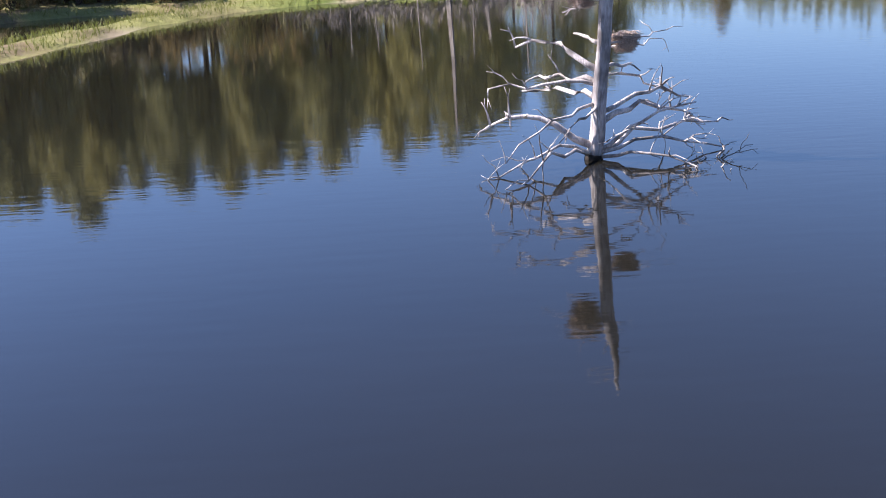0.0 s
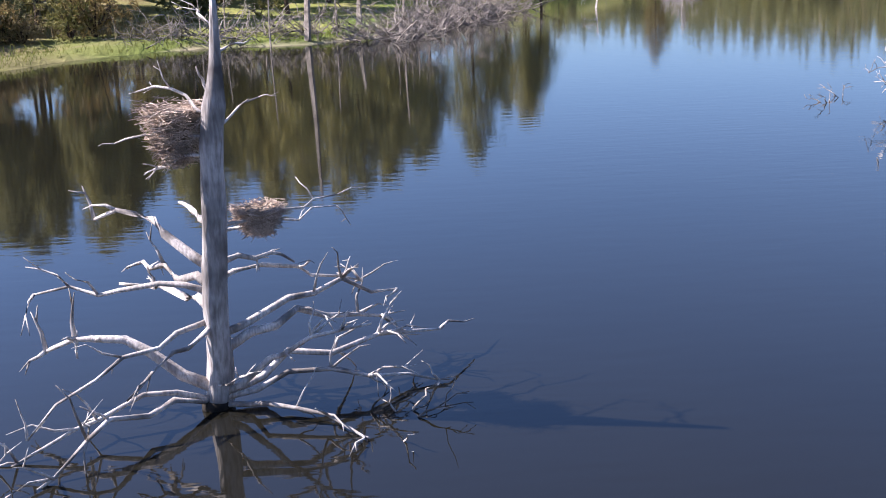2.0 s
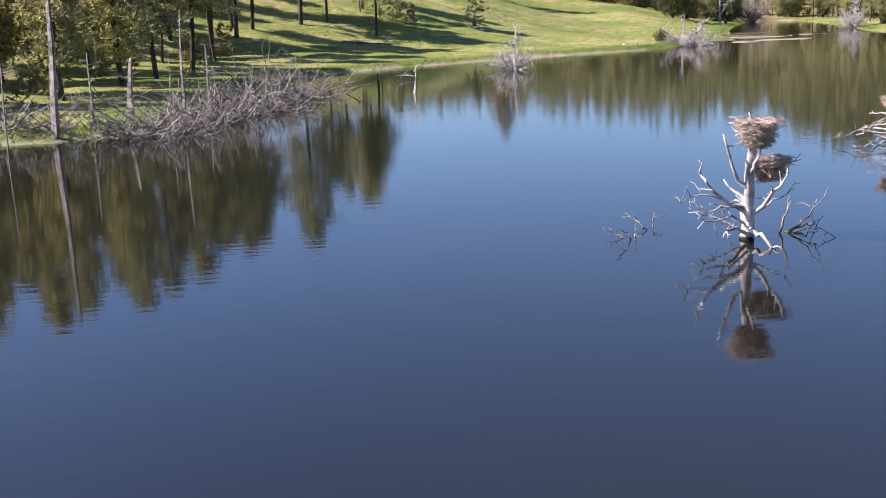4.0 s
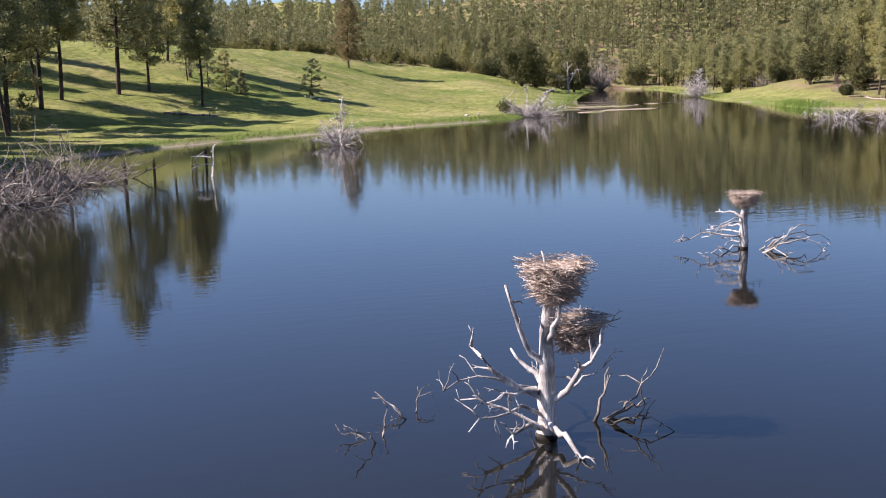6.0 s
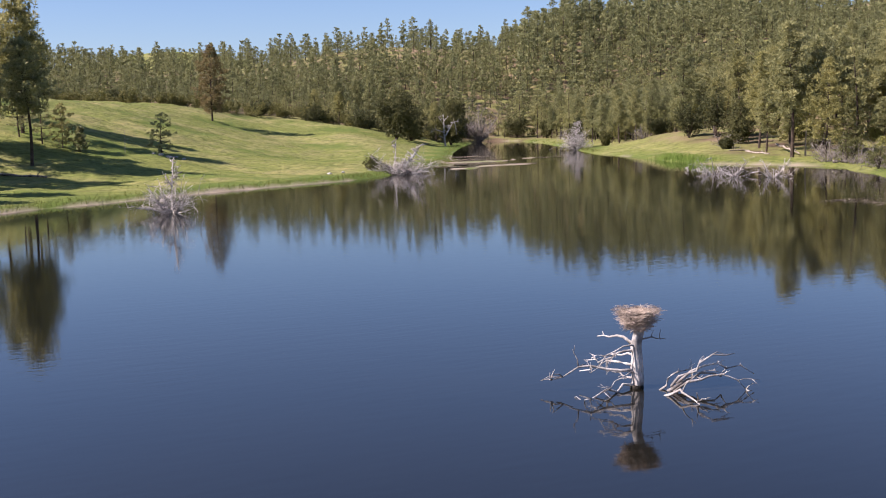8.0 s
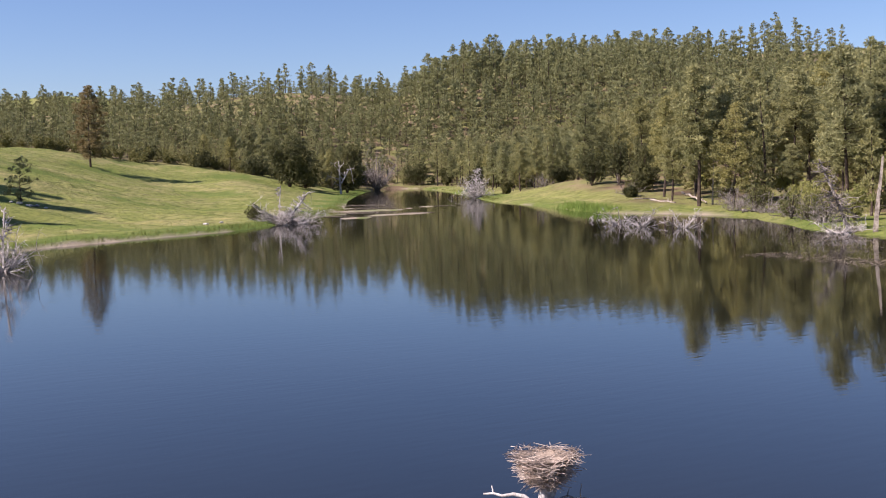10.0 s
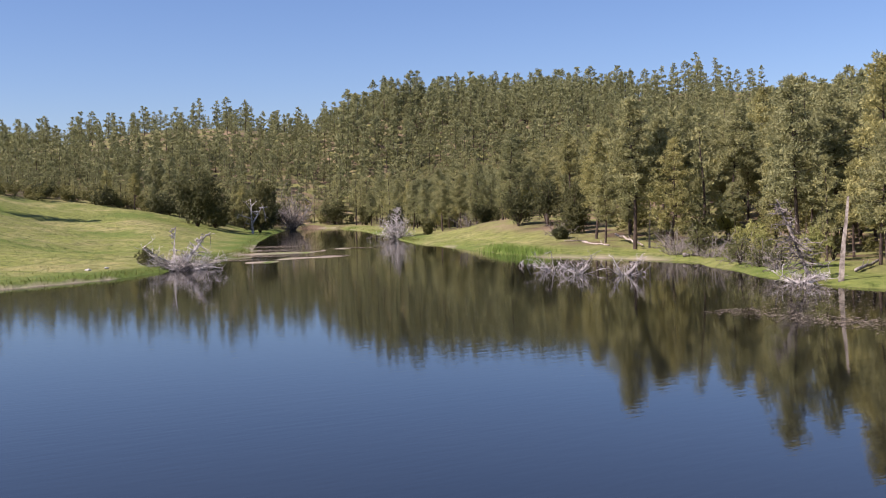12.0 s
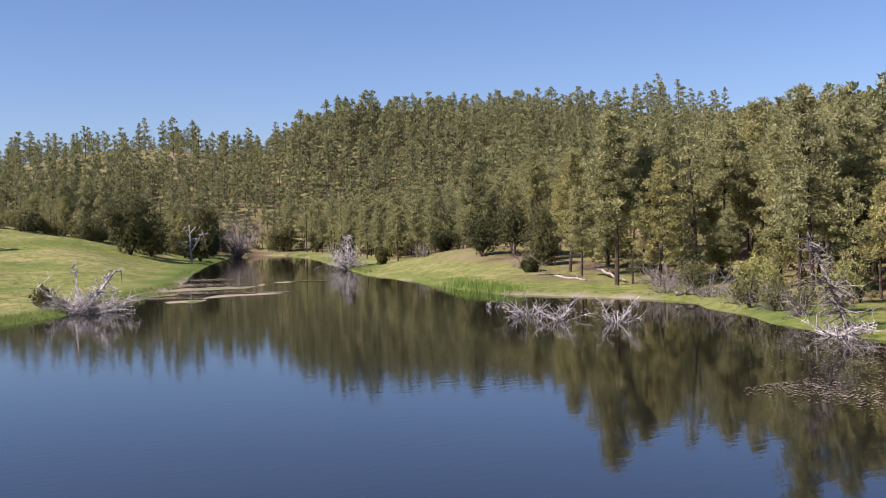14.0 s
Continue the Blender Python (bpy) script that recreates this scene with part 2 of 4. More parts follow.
# ---- trees ----
def tube(path, radii, sides=6):
    """Vertices and faces of a bent tapered stick along a path."""
    verts, faces = [], []
    for k, p in enumerate(path):
        d = (path[min(k + 1, len(path) - 1)] - path[max(k - 1, 0)]).normalized()
        a = d.orthogonal().normalized()
        b = d.cross(a)
        for s in range(sides):
            u = 2 * math.pi * s / sides
            verts.append(p + radii[k] * (math.cos(u) * a + math.sin(u) * b))
    for k in range(len(path) - 1):
        for s in range(sides):
            i, j = k * sides + s, k * sides + (s + 1) % sides
            faces.append((i, j, j + sides, i + sides))
    faces.append(tuple(range(sides - 1, -1, -1)))
    faces.append(tuple(range((len(path) - 1) * sides, len(path) * sides)))
    return verts, faces


class Mesh:
    def __init__(self):
        self.verts, self.faces = [], []

    def add(self, verts, faces):
        n = len(self.verts)
        self.verts += [tuple(v) for v in verts]
        self.faces += [tuple(i + n for i in f) for f in faces]
        return self

    def stick(self, path, r0, r1, sides=6):
        n = max(len(path) - 1, 1)
        return self.add(*tube(path, [r0 + (r1 - r0) * k / n for k in range(len(path))], sides))

    def data(self, name, material, smooth=False):
        me = bpy.data.meshes.new(name)
        me.from_pydata(self.verts, [], self.faces)
        me.materials.append(material)
        if smooth:
            me.polygons.foreach_set("use_smooth", [True] * len(me.polygons))
        return me


def unit(rng):
    while True:
        v = Vector((rng.uniform(-1, 1), rng.uniform(-1, 1), rng.uniform(-1, 1)))
        if 0.05 < v.length < 1:
            return v.normalized()


def tuft(mesh, rng, at, size, blades, up=0.3, fat=0.15):
    """A spray of narrow leaf blades round a point."""
    for _ in range(blades):
        d = unit(rng)
        d.z += up
        d.normalize()
        w = d.orthogonal().normalized()
        w.rotate(Matrix.Rotation(rng.uniform(0, 6.3), 3, d))
        s = size * rng.uniform(0.7, 1.2)
        n = len(mesh.verts)
        mesh.verts += [tuple(at + w * (s * fat)), tuple(at - w * (s * fat)), tuple(at + d * s)]
        mesh.faces.append((n, n + 1, n + 2))


def clump(mesh, rng, at, radius, blades, size, fat=0.3, flat=0.62):
    """A dense ragged cushion of needle sprays at a limb's end."""
    for _ in range(blades):
        d = unit(rng)
        foot = at + Vector((d.x, d.y, d.z * flat)) * (radius * rng.uniform(0.35, 0.9))
        way = (d + unit(rng) * 0.55 + Vector((0, 0, 0.35))).normalized()
        w = way.orthogonal().normalized()
        w.rotate(Matrix.Rotation(rng.uniform(0, 6.3), 3, way))
        s = size * rng.uniform(0.7, 1.25)
        n = len(mesh.verts)
        mesh.verts += [tuple(foot + w * (s * fat)), tuple(foot - w * (s * fat)), tuple(foot + way * s)]
        mesh.faces.append((n, n + 1, n + 2))


def pine_meshes(rng, height, bare=0.3, width=0.2, clumps=300, blades=58, size=0.29, limbs=True, taper=0.8, fat=0.22, puff=0.036):
    """A trunk with limbs, and an open crown of needle cushions along the limbs."""
    wood, crown = Mesh(), Mesh()
    lean = Vector((rng.uniform(-1, 1), rng.uniform(-1, 1), 0)) * height * 0.02
    path = [Vector((0, 0, 0.97 * height * k / 7)) + lean * math.sin(k * 0.7) for k in range(8)]
    wood.stick(path, height * 0.0145, height * 0.002, 7)
    tiers = max(9, int(clumps / 4.2))
    sector = rng.uniform(0, 6.28)
    for k in range(tiers):
        u = (k + rng.random()) / tiers
        z = height * (bare + (1 - bare) * u)
        reach = height * width * (1 - u ** 1.5) ** taper * (0.55 + 0.45 * min(1, u * 3.5)) * rng.uniform(0.5, 1.18) + 0.3
        sector += 2.4 + rng.uniform(-0.5, 0.5)
        foot = Vector((0, 0, z)) + lean * math.sin(z / height * 4.9)
        out = Vector((math.cos(sector), math.sin(sector), rng.uniform(-0.2, 0.3) + 0.35 * u))
        if limbs:
            wood.stick([foot, foot + out * reach * 0.5 + Vector((0, 0, -0.06 * reach)), foot + out * reach], 0.015 + reach * 0.018, 0.01, 3)
        count = max(2, round(6.2 * (reach / (height * width)) ** 0.9))
        for j in range(count):
            v = 1.02 - 0.72 * (j / count) ** 0.8
            p = foot + out * reach * v + Vector((rng.gauss(0, 0.16), rng.gauss(0, 0.16), rng.gauss(0, 0.1))) * reach
            clump(crown, rng, p, height * puff * rng.uniform(0.6, 1.3), blades, size, fat)
    clump(crown, rng, Vector((0, 0, height * 0.975)) + lean * math.sin(4.9), height * 0.03, blades, size, fat, 1.2)
    if limbs:
        for _ in range(7):
            a, z = rng.uniform(0, 6.28), height * rng.uniform(0.08, max(bare, 0.12))
            out = Vector((math.cos(a), math.sin(a), -0.1))
            wood.stick([Vector((0, 0, z)), Vector((0, 0, z)) + out * rng.uniform(0.5, 1.6)], 0.03, 0.008, 3)
    return wood, crown


def bush_meshes(rng, height, spread, tufts, blades, size, stems=7):
    """Several stems from one foot and a rounded, ragged crown."""
    wood, crown = Mesh(), Mesh()
    lobes = []
    for k in range(stems):
        a, r = 6.28 * k / stems + rng.uniform(-0.4, 0.4), spread * rng.uniform(0.15, 0.75)
        top = Vector((math.cos(a) * r, math.sin(a) * r, height * rng.uniform(0.5, 0.92) * (1 - 0.25 * r / spread)))
        wood.stick([Vector((0, 0, 0)), top * 0.5 + Vector((0, 0, 0.1 * height)), top], 0.02 * height, 0.008, 5)
        lobes.append((top, rng.uniform(0.3, 0.48) * spread))
        lobes.append((top * rng.uniform(0.5, 0.75), rng.uniform(0.3, 0.5) * spread))
    for k in range(tufts):
        c, r = lobes[k % len(lobes)]
        d = unit(rng)
        p = c + Vector((d.x * r, d.y * r, d.z * r * 0.95 - 0.25 * height * rng.random() ** 2)) * rng.random() ** 0.35
        p.z = max(p.z, 0.06 * height)
        tuft(crown, rng, p, size * rng.uniform(0.65, 1.1), round(blades * 1.7))
    return wood, crown


def plant(name, wood, crown, bark, leaf, label, category, group=""):
    """A rooted plant: an Empty with a trunk and a crown."""
    root = tagged(new(name), label, category, group)
    root.empty_display_size = 0.2
    for what, mesh, mat in (("trunk", wood, bark), ("crown", crown, leaf)):
        ob = new(what, mesh.data(what, mat))
        ob.parent = root
    return root


def on_ground(x, y, sink=0.08):
    return float(ground_height(x, y)) - sink


def scatter_copies(kinds, spots, rng):
    """Sets each kind in turn on the spots: (x, y, scale)."""
    used = set()
    for x, y, s in spots:
        ob = kinds[rng.randrange(len(kinds))]
        z = on_ground(x, y)
        m = pose(x, y, z, rng.uniform(-2, 2), rng.uniform(-2, 2), rng.uniform(0, 360))
        if ob.name in used:
            ob = copy_thing(ob, m)
        used.add(ob.name)
        ob.matrix_basis = m @ Matrix.Diagonal((s, s, s * rng.uniform(0.93, 1.08), 1))


rng = random.Random(11)


def pine_kinds(label, group, height=15.5, blades=56, size=0.26, shapes=((0.28, 0.185), (0.2, 0.2), (0.34, 0.195), (0.26, 0.23), (0.42, 0.21), (0.14, 0.17), (0.36, 0.165), (0.5, 0.205))):
    return [plant("pine_tree", *pine_meshes(rng, height, bare, width, 300, blades, size), BARK, NEEDLES, label, "tree", group) for bare, width in shapes]


def wooded(x, y):
    """Where the woods stand: 0 none, 1 dense."""
    d, side = shore_distance(x, y), east_side(x, y)
    clear = 4.5 + 12 * np.exp(-((y - 184) / 27) ** 2)
    east = smooth(clear, clear + 9, d) * (side > 0.5)
    west = smooth(6, 11, d) * (x < 4 + 0.1 * (y - 100)) * (y > 38) * (y < 215)
    north = smooth(-5, 5, y - 302 + 0.65 * np.maximum(x - 88, 0) - 4 * waves(x * 3, y * 3)) * (side <= 0.5) * (d > 5)
    return np.maximum(np.maximum(east, west), north)


# where leafy trees, junipers and snags have the ground to themselves
GLADES = ((142, 181, 6.5), (138, 177, 5), (131, 172, 6), (128, 180, 6), (113, 128, 5), (116, 134, 4.5), (108, 122, 4), (97, 107, 6), (97, 103, 5), (134, 168, 5), (124, 150, 5), (150, 226, 4), (103, 112, 4), (65, 255, 9), (127, 143, 5), (139, 177, 8.5), (132, 185, 5), (106, 261, 7), (122, 268, 6), (113, 272, 8), (120, 276, 7), (127, 176, 7), (126, 168, 5), (124, 183, 5), (121, 172, 4), (119, 163, 4))


def forest_spots(rng, count, area, gap, most_shore=1e9, taken=(), tries=40):
    got, cell = [], {}
    for x, y, _ in taken:
        cell.setdefault((int(x // gap), int(y // gap)), []).append((x, y))
    for block in range(tries):
        xs = np.array([rng.uniform(area[0], area[1]) for _ in range(400)])
        ys = np.array([rng.uniform(area[2], area[3]) for _ in range(400)])
        dense, shore = wooded(xs, ys), shore_distance(xs, ys)
        for x, y, w, d in zip(xs.tolist(), ys.tolist(), dense, shore):
            if rng.random() > w or d > most_shore or len(got) >= count:
                continue
            key = (int(x // gap), int(y // gap))
            if any((x - px) ** 2 + (y - py) ** 2 < gap * gap for i in (-1, 0, 1) for j in (-1, 0, 1) for px, py in cell.get((key[0] + i, key[1] + j), ())):
                continue
            cell.setdefault(key, []).append((x, y))
            if any((x - lx) ** 2 + (y - ly) ** 2 < lr * lr for lx, ly, lr in GLADES):
                continue
            got.append((x, y, rng.choice((0.5, 0.66, 0.8, 0.9, 0.97, 1.04, 1.16)) * rng.uniform(0.94, 1.06)))
    return got


near_spots = forest_spots(rng, 275, (96, 200, 74, 300), 4.3, 42, (), 70)
near_spots = [q for q in near_spots if q[0] - 41 < 1.8 * (q[1] - 67) + 12]
scatter_copies(pine_kinds("tall ponderosa pine with olive green needles on the hillside", "hillside pines"), [(x, y, s * (0.92 - 0.27 * float(smooth(165, 215, y)) - 0.04 * float(smooth(122, 108, y)))) for x, y, s in near_spots], rng)
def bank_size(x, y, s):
    """Caps west stand tree heights by distance from (9, 16) on the flight path."""
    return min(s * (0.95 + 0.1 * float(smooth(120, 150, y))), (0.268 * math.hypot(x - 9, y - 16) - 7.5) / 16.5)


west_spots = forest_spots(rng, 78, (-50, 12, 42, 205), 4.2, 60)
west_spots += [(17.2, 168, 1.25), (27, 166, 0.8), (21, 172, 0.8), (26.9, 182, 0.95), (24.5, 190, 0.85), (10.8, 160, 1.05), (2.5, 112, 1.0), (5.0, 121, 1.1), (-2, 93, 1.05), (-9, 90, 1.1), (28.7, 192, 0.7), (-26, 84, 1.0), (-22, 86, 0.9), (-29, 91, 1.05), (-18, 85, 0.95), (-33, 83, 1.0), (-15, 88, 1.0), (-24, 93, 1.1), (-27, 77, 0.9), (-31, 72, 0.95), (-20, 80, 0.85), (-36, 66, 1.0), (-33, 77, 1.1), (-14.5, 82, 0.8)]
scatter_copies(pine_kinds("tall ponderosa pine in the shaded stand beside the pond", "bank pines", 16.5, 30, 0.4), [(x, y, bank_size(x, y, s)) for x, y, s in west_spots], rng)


def stature(x, y):
    """Trees stand lower up the cove and behind the meadow."""
    if east_side(np.array(x), np.array(y)) < 0.5:
        return 0.72 * (0.5 + 0.5 * float(smooth(300, 400, y)))
    return 0.95 - 0.25 * float(smooth(165, 220, y)) * (1 - float(smooth(330, 420, y)))


def raw_triangles(name, verts, faces, material):
    """One mesh object from arrays of points and triangles."""
    me = bpy.data.meshes.new(name)
    me.vertices.add(len(verts))
    me.vertices.foreach_set("co", verts.astype(np.float32).ravel())
    me.loops.add(3 * len(faces))
    me.loops.foreach_set("vertex_index", faces.astype(np.int32).ravel())
    me.polygons.add(len(faces))
    me.polygons.foreach_set("loop_start", np.arange(0, 3 * len(faces), 3, dtype=np.int32))
    me.update(calc_edges=True)
    me.materials.append(material)
    return new(name, me)


def join_woods(protos, spots, names, labels, seed):
    """Many trees joined into one mesh of trunks and one of crowns."""
    heights = ground_height(np.array([q[0] for q in spots]), np.array([q[1] for q in spots]))
    for which, mat in ((0, BARK), (1, NEEDLES)):
        verts, faces, base = [], [], 0
        r2 = random.Random(seed)
        arrays = [(np.array(p[which].verts), np.array(p[1].faces) if which else p[0].faces) for p in protos]
        for (x, y, s), z in zip(spots, heights):
            k, a, s = r2.randrange(len(protos)), r2.uniform(0, 6.28), s * stature(x, y)
            v, f = arrays[k]
            c, sn = math.cos(a) * s, math.sin(a) * s
            verts.append(np.stack([x + c * v[:, 0] - sn * v[:, 1], y + sn * v[:, 0] + c * v[:, 1], z - 0.1 + v[:, 2] * s], -1))
            if which:
                faces.append(f + base)
            else:
                faces += [tuple(i + base for i in q) for q in f]
            base += len(v)
        points = np.concatenate(verts)
        ob = raw_triangles(names[1], points, np.concatenate(faces), mat) if which else raw(names[0], points.tolist(), faces, mat)
        tagged(ob, labels[which], "woods", kind="stuff")


def far_woods(rng):
    shapes = ((0.16, 0.21, 0.9), (0.08, 0.2, 1.05), (0.22, 0.22, 0.8), (0.12, 0.21, 0.95))
    far = [pine_meshes(rng, 15, b, w, 68, 12, 0.66, False, t, 0.36, 0.046) for b, w, t in shapes]
    middle = [pine_meshes(rng, 15, b + 0.06, w, 120, 30, 0.32, False, t, 0.25, 0.038) for b, w, t in shapes]
    spots = []
    for area, n, gap, tries in (((98, 330, 75, 420), 2600, 4.0, 110), ((-40, 190, 268, 380), 520, 4.3, 40), ((-60, 400, 375, 640), 1000, 6.0, 60), ((-110, -20, 60, 300), 50, 4.3, 40)):
        spots += [q for q in forest_spots(rng, n, area, gap, 420, near_spots + west_spots + spots, tries) if q[0] - 41 < 1.8 * (q[1] - 67) + 12]
    close = [q for q in spots if q[0] > 90 and q[1] < 320 and shore_distance(np.array(q[0]), np.array(q[1])) < 75]
    rest = [q for q in spots if q not in set(close)]
    join_woods(middle, close, ("hill_trunks", "hill_pine_woods"), ("dark pine trunks between the hillside trees", "dense olive pine woods climbing the hillside"), 7)
    join_woods(far, rest, ("far_trunks", "far_pine_woods"), ("dark pine trunks of the far woods", "dense far pine woods covering the hills"), 5)


far_woods(rng)


def understory(rng):
    """Low junipers and brush under and before the woods."""
    protos = [bush_meshes(rng, h, w, 60, 5, 0.55, 5)[1] for h, w in ((2.6, 1.8), (1.8, 1.6), (3.6, 1.8))]
    spots = forest_spots(rng, 260, (98, 230, 80, 330), 3.0, 70)
    spots += [(x, y, rng.uniform(0.8, 1.5)) for x, y in ((20 + 95 * k / 60 + rng.gauss(0, 0.8), 297 - 0.1 * max(0, 95 * k / 60 - 55) - 3 + rng.gauss(0, 2.2)) for k in range(60)) if shore_distance(np.array(x), np.array(y)) > 5]
    spots += forest_spots(rng, 180, (-10, 150, 268, 325), 3.0, 150) + forest_spots(rng, 60, (-40, 14, 75, 200), 3.0, 60)
    heights = ground_height(np.array([q[0] for q in spots]), np.array([q[1] for q in spots]))
    verts, faces, base = [], [], 0
    for (x, y, s), z in zip(spots, heights):
        mesh, a = protos[rng.randrange(3)], rng.uniform(0, 6.28)
        v = np.array(mesh.verts)
        c, sn = math.cos(a) * s, math.sin(a) * s
        verts.append(np.stack([x + c * v[:, 0] - sn * v[:, 1], y + sn * v[:, 0] + c * v[:, 1], z - 0.1 + v[:, 2] * s], -1))
        faces += [tuple(i + base for i in q) for q in mesh.faces]
        base += len(v)
    tagged(raw("understory_brush", np.concatenate(verts).tolist(), faces, SHRUB), "low olive brush growing under the pine woods", "brush", kind="stuff")


understory(rng)


# ---- meadow trees, junipers and shrubs ----
def single(name, x, y, wood, crown, bark, leaf, label, category, turn=0.0, group=""):
    ob = plant(name, wood, crown, bark, leaf, label, category, group)
    ob.matrix_basis = pose(x, y, on_ground(x, y), 0, 0, turn)
    return ob


single("pine_tree", 65, 255, *pine_meshes(rng, 14.5, 0.12, 0.27, 300), BARK, RUST, "lone rust-tinged pine standing on the green meadow", "tree")
single("pine_tree", 43, 178, *pine_meshes(rng, 5.2, 0.08, 0.34, 90, 22, 0.22), BARK, NEEDLES, "small young pine on the open meadow", "tree")
for k, (x, y, h) in enumerate(((26.4, 180, 7.2), (28.8, 176.5, 6.8), (31.0, 175.3, 5.2), (32.9, 174.2, 3.0))):
    single("pine_tree", x, y, *pine_meshes(rng, h, 0.14, 0.24, 90, 22, 0.24), BARK, NEEDLES, "young pine in a small row on the meadow slope", "tree", 0, "young meadow pines")
for x, y, h, w in ((106, 261, 12.0, 5.6), (113, 270, 9.0, 4.6), (122, 268, 12.0, 4.2), (131, 286, 8.5, 4.2), (106, 284, 4.5, 4.5), (96, 291, 3.6, 4.0), (138, 301, 6, 3.4), (85, 297, 3.2, 3.0), (76, 300, 2.8, 3.0), (64, 299, 3.0, 3.4), (52, 300, 3.0, 3.0), (40, 301, 2.6, 3.0), (147, 314, 6, 4), (160, 309, 6.5, 3.5), (162, 296, 5, 2.6)):
    single("juniper_tree", x, y, *bush_meshes(rng, h, w, 260 + int(11 * h * h), 6, 0.6, 9), BARK, JUNIPER, "dark rounded juniper at the meadow's edge by the cove", "tree", 0, "cove junipers")
for x, y, h, w in ((137, 200, 4.6, 2.1), (126.5, 183, 6.0, 2.6), (128.0, 178.0, 7.6, 3.2), (127.5, 172.0, 7.0, 3.0), (124.5, 168, 5.0, 2.2), (131, 175, 7.0, 2.8), (139, 210, 3.4, 2.0), (156, 262, 5.0, 2.6), (150, 240, 4.2, 2.4), (127.5, 220, 6.2, 2.4), (130, 214, 3.0, 1.6), (120, 165, 1.6, 1.0)):
    single("juniper_tree", x, y, *bush_meshes(rng, h, w, 760, 6, 0.4, 8), BARK, JUNIPER, "dense dark green juniper on the grassy bank", "tree", 0, "bank junipers")
for x, y, h, w in ((139, 177, 11, 4.6), (127, 143, 6.5, 2.4), (150, 226, 6.5, 3.2), (138, 196, 5.0, 2.8), (109, 122.5, 3.6, 1.6), (114, 128, 4.2, 1.8), (136, 302, 6.0, 2.5), (134, 166, 6.0, 3.0), (104.5, 113, 3.6, 1.7)):
    single("leafy_tree", x, y, *bush_meshes(rng, h, w, 900 if h > 4.5 else 330, 6, 0.32, 10), BARK, LEAVES, "yellow-green leafy tree in fresh spring leaf", "tree", 0, "spring-leaf trees")
shrub_spots = [(105, 121), (108, 124.5), (112, 133), (115.5, 135.5), (103.5, 117.5), (102, 114), (123, 150), (126, 147), (119, 139), (104, 104), (108, 107), (107, 100), (103, 97), (111, 116), (133, 166), (136, 176), (146, 216), (131, 190), (124, 170), (118, 131)]
shrubs = [plant("shrub", *bush_meshes(rng, 3.6, 1.9, 170, 4, 0.34, 9), BARK, SHRUB, "scrubby olive-brown shrub along the pond's shore", "shrub", "shore shrubs") for _ in range(4)]
scatter_copies(shrubs, [(x, y, rng.uniform(0.6, 1.15)) for x, y in shrub_spots], rng)


inlet = [plant("shrub", *bush_meshes(rng, 3.0, 2.2, 260, 5, 0.3, 9), BARK, leaf, label, "shrub", "inlet shrubs") for leaf, label in ((JUNIPER, "dark green shrub on the shaded bank behind the inlet"), (RUST, "brown leafless-looking shrub on the shaded inlet bank"), (SHRUB, "olive shrub on the shaded inlet bank"))]
scatter_copies(inlet, [(-33 + 21 * k / 15 + rng.gauss(0, 0.6), 62.5 + 12.5 * min(1, k / 7) + rng.gauss(0, 1.0), rng.uniform(0.7, 1.35)) for k in range(16)], rng)
single("juniper_tree", -7.0, 84.8, *bush_meshes(rng, 3.6, 1.8, 420, 6, 0.3, 8), BARK, JUNIPER, "small dark juniper on the sunlit west bank", "tree")


# ---- dead trees standing in the water ----
def bent(a, b, rng, bow=0.1, wobble=0.04, n=6):
    """A crooked path from a to b that bows upwards."""
    d = (b - a).length
    out = []
    for k in range(n):
        u = k / (n - 1)
        p = a.lerp(b, u) + Vector((0, 0, bow * d * math.sin(math.pi * u)))
        if 0 < k < n - 1:
            p += unit(rng) * wobble * d
        out.append(p)
    return out


def twiggy(mesh, rng, path, r, count, length):
    """Side twigs along the outer part of a branch."""
    for _ in range(count):
        k = rng.randrange(len(path) // 2, len(path))
        foot = path[k]
        along = (path[-1] - path[0]).normalized()
        d = (along * rng.uniform(0.3, 1.0) + unit(rng) * 0.9 + Vector((0, 0, 0.15))).normalized()
        s = length * rng.uniform(0.4, 1.1)
        p = bent(foot, foot + d * s, rng, 0.08, 0.07, 4)
        mesh.stick(p, r * 0.45, 0.005, 4)
        if rng.random() < 0.6:
            q = p[2]
            mesh.stick([q, q + (d + unit(rng) * 0.9).normalized() * s * 0.45], r * 0.25, 0.004, 3)


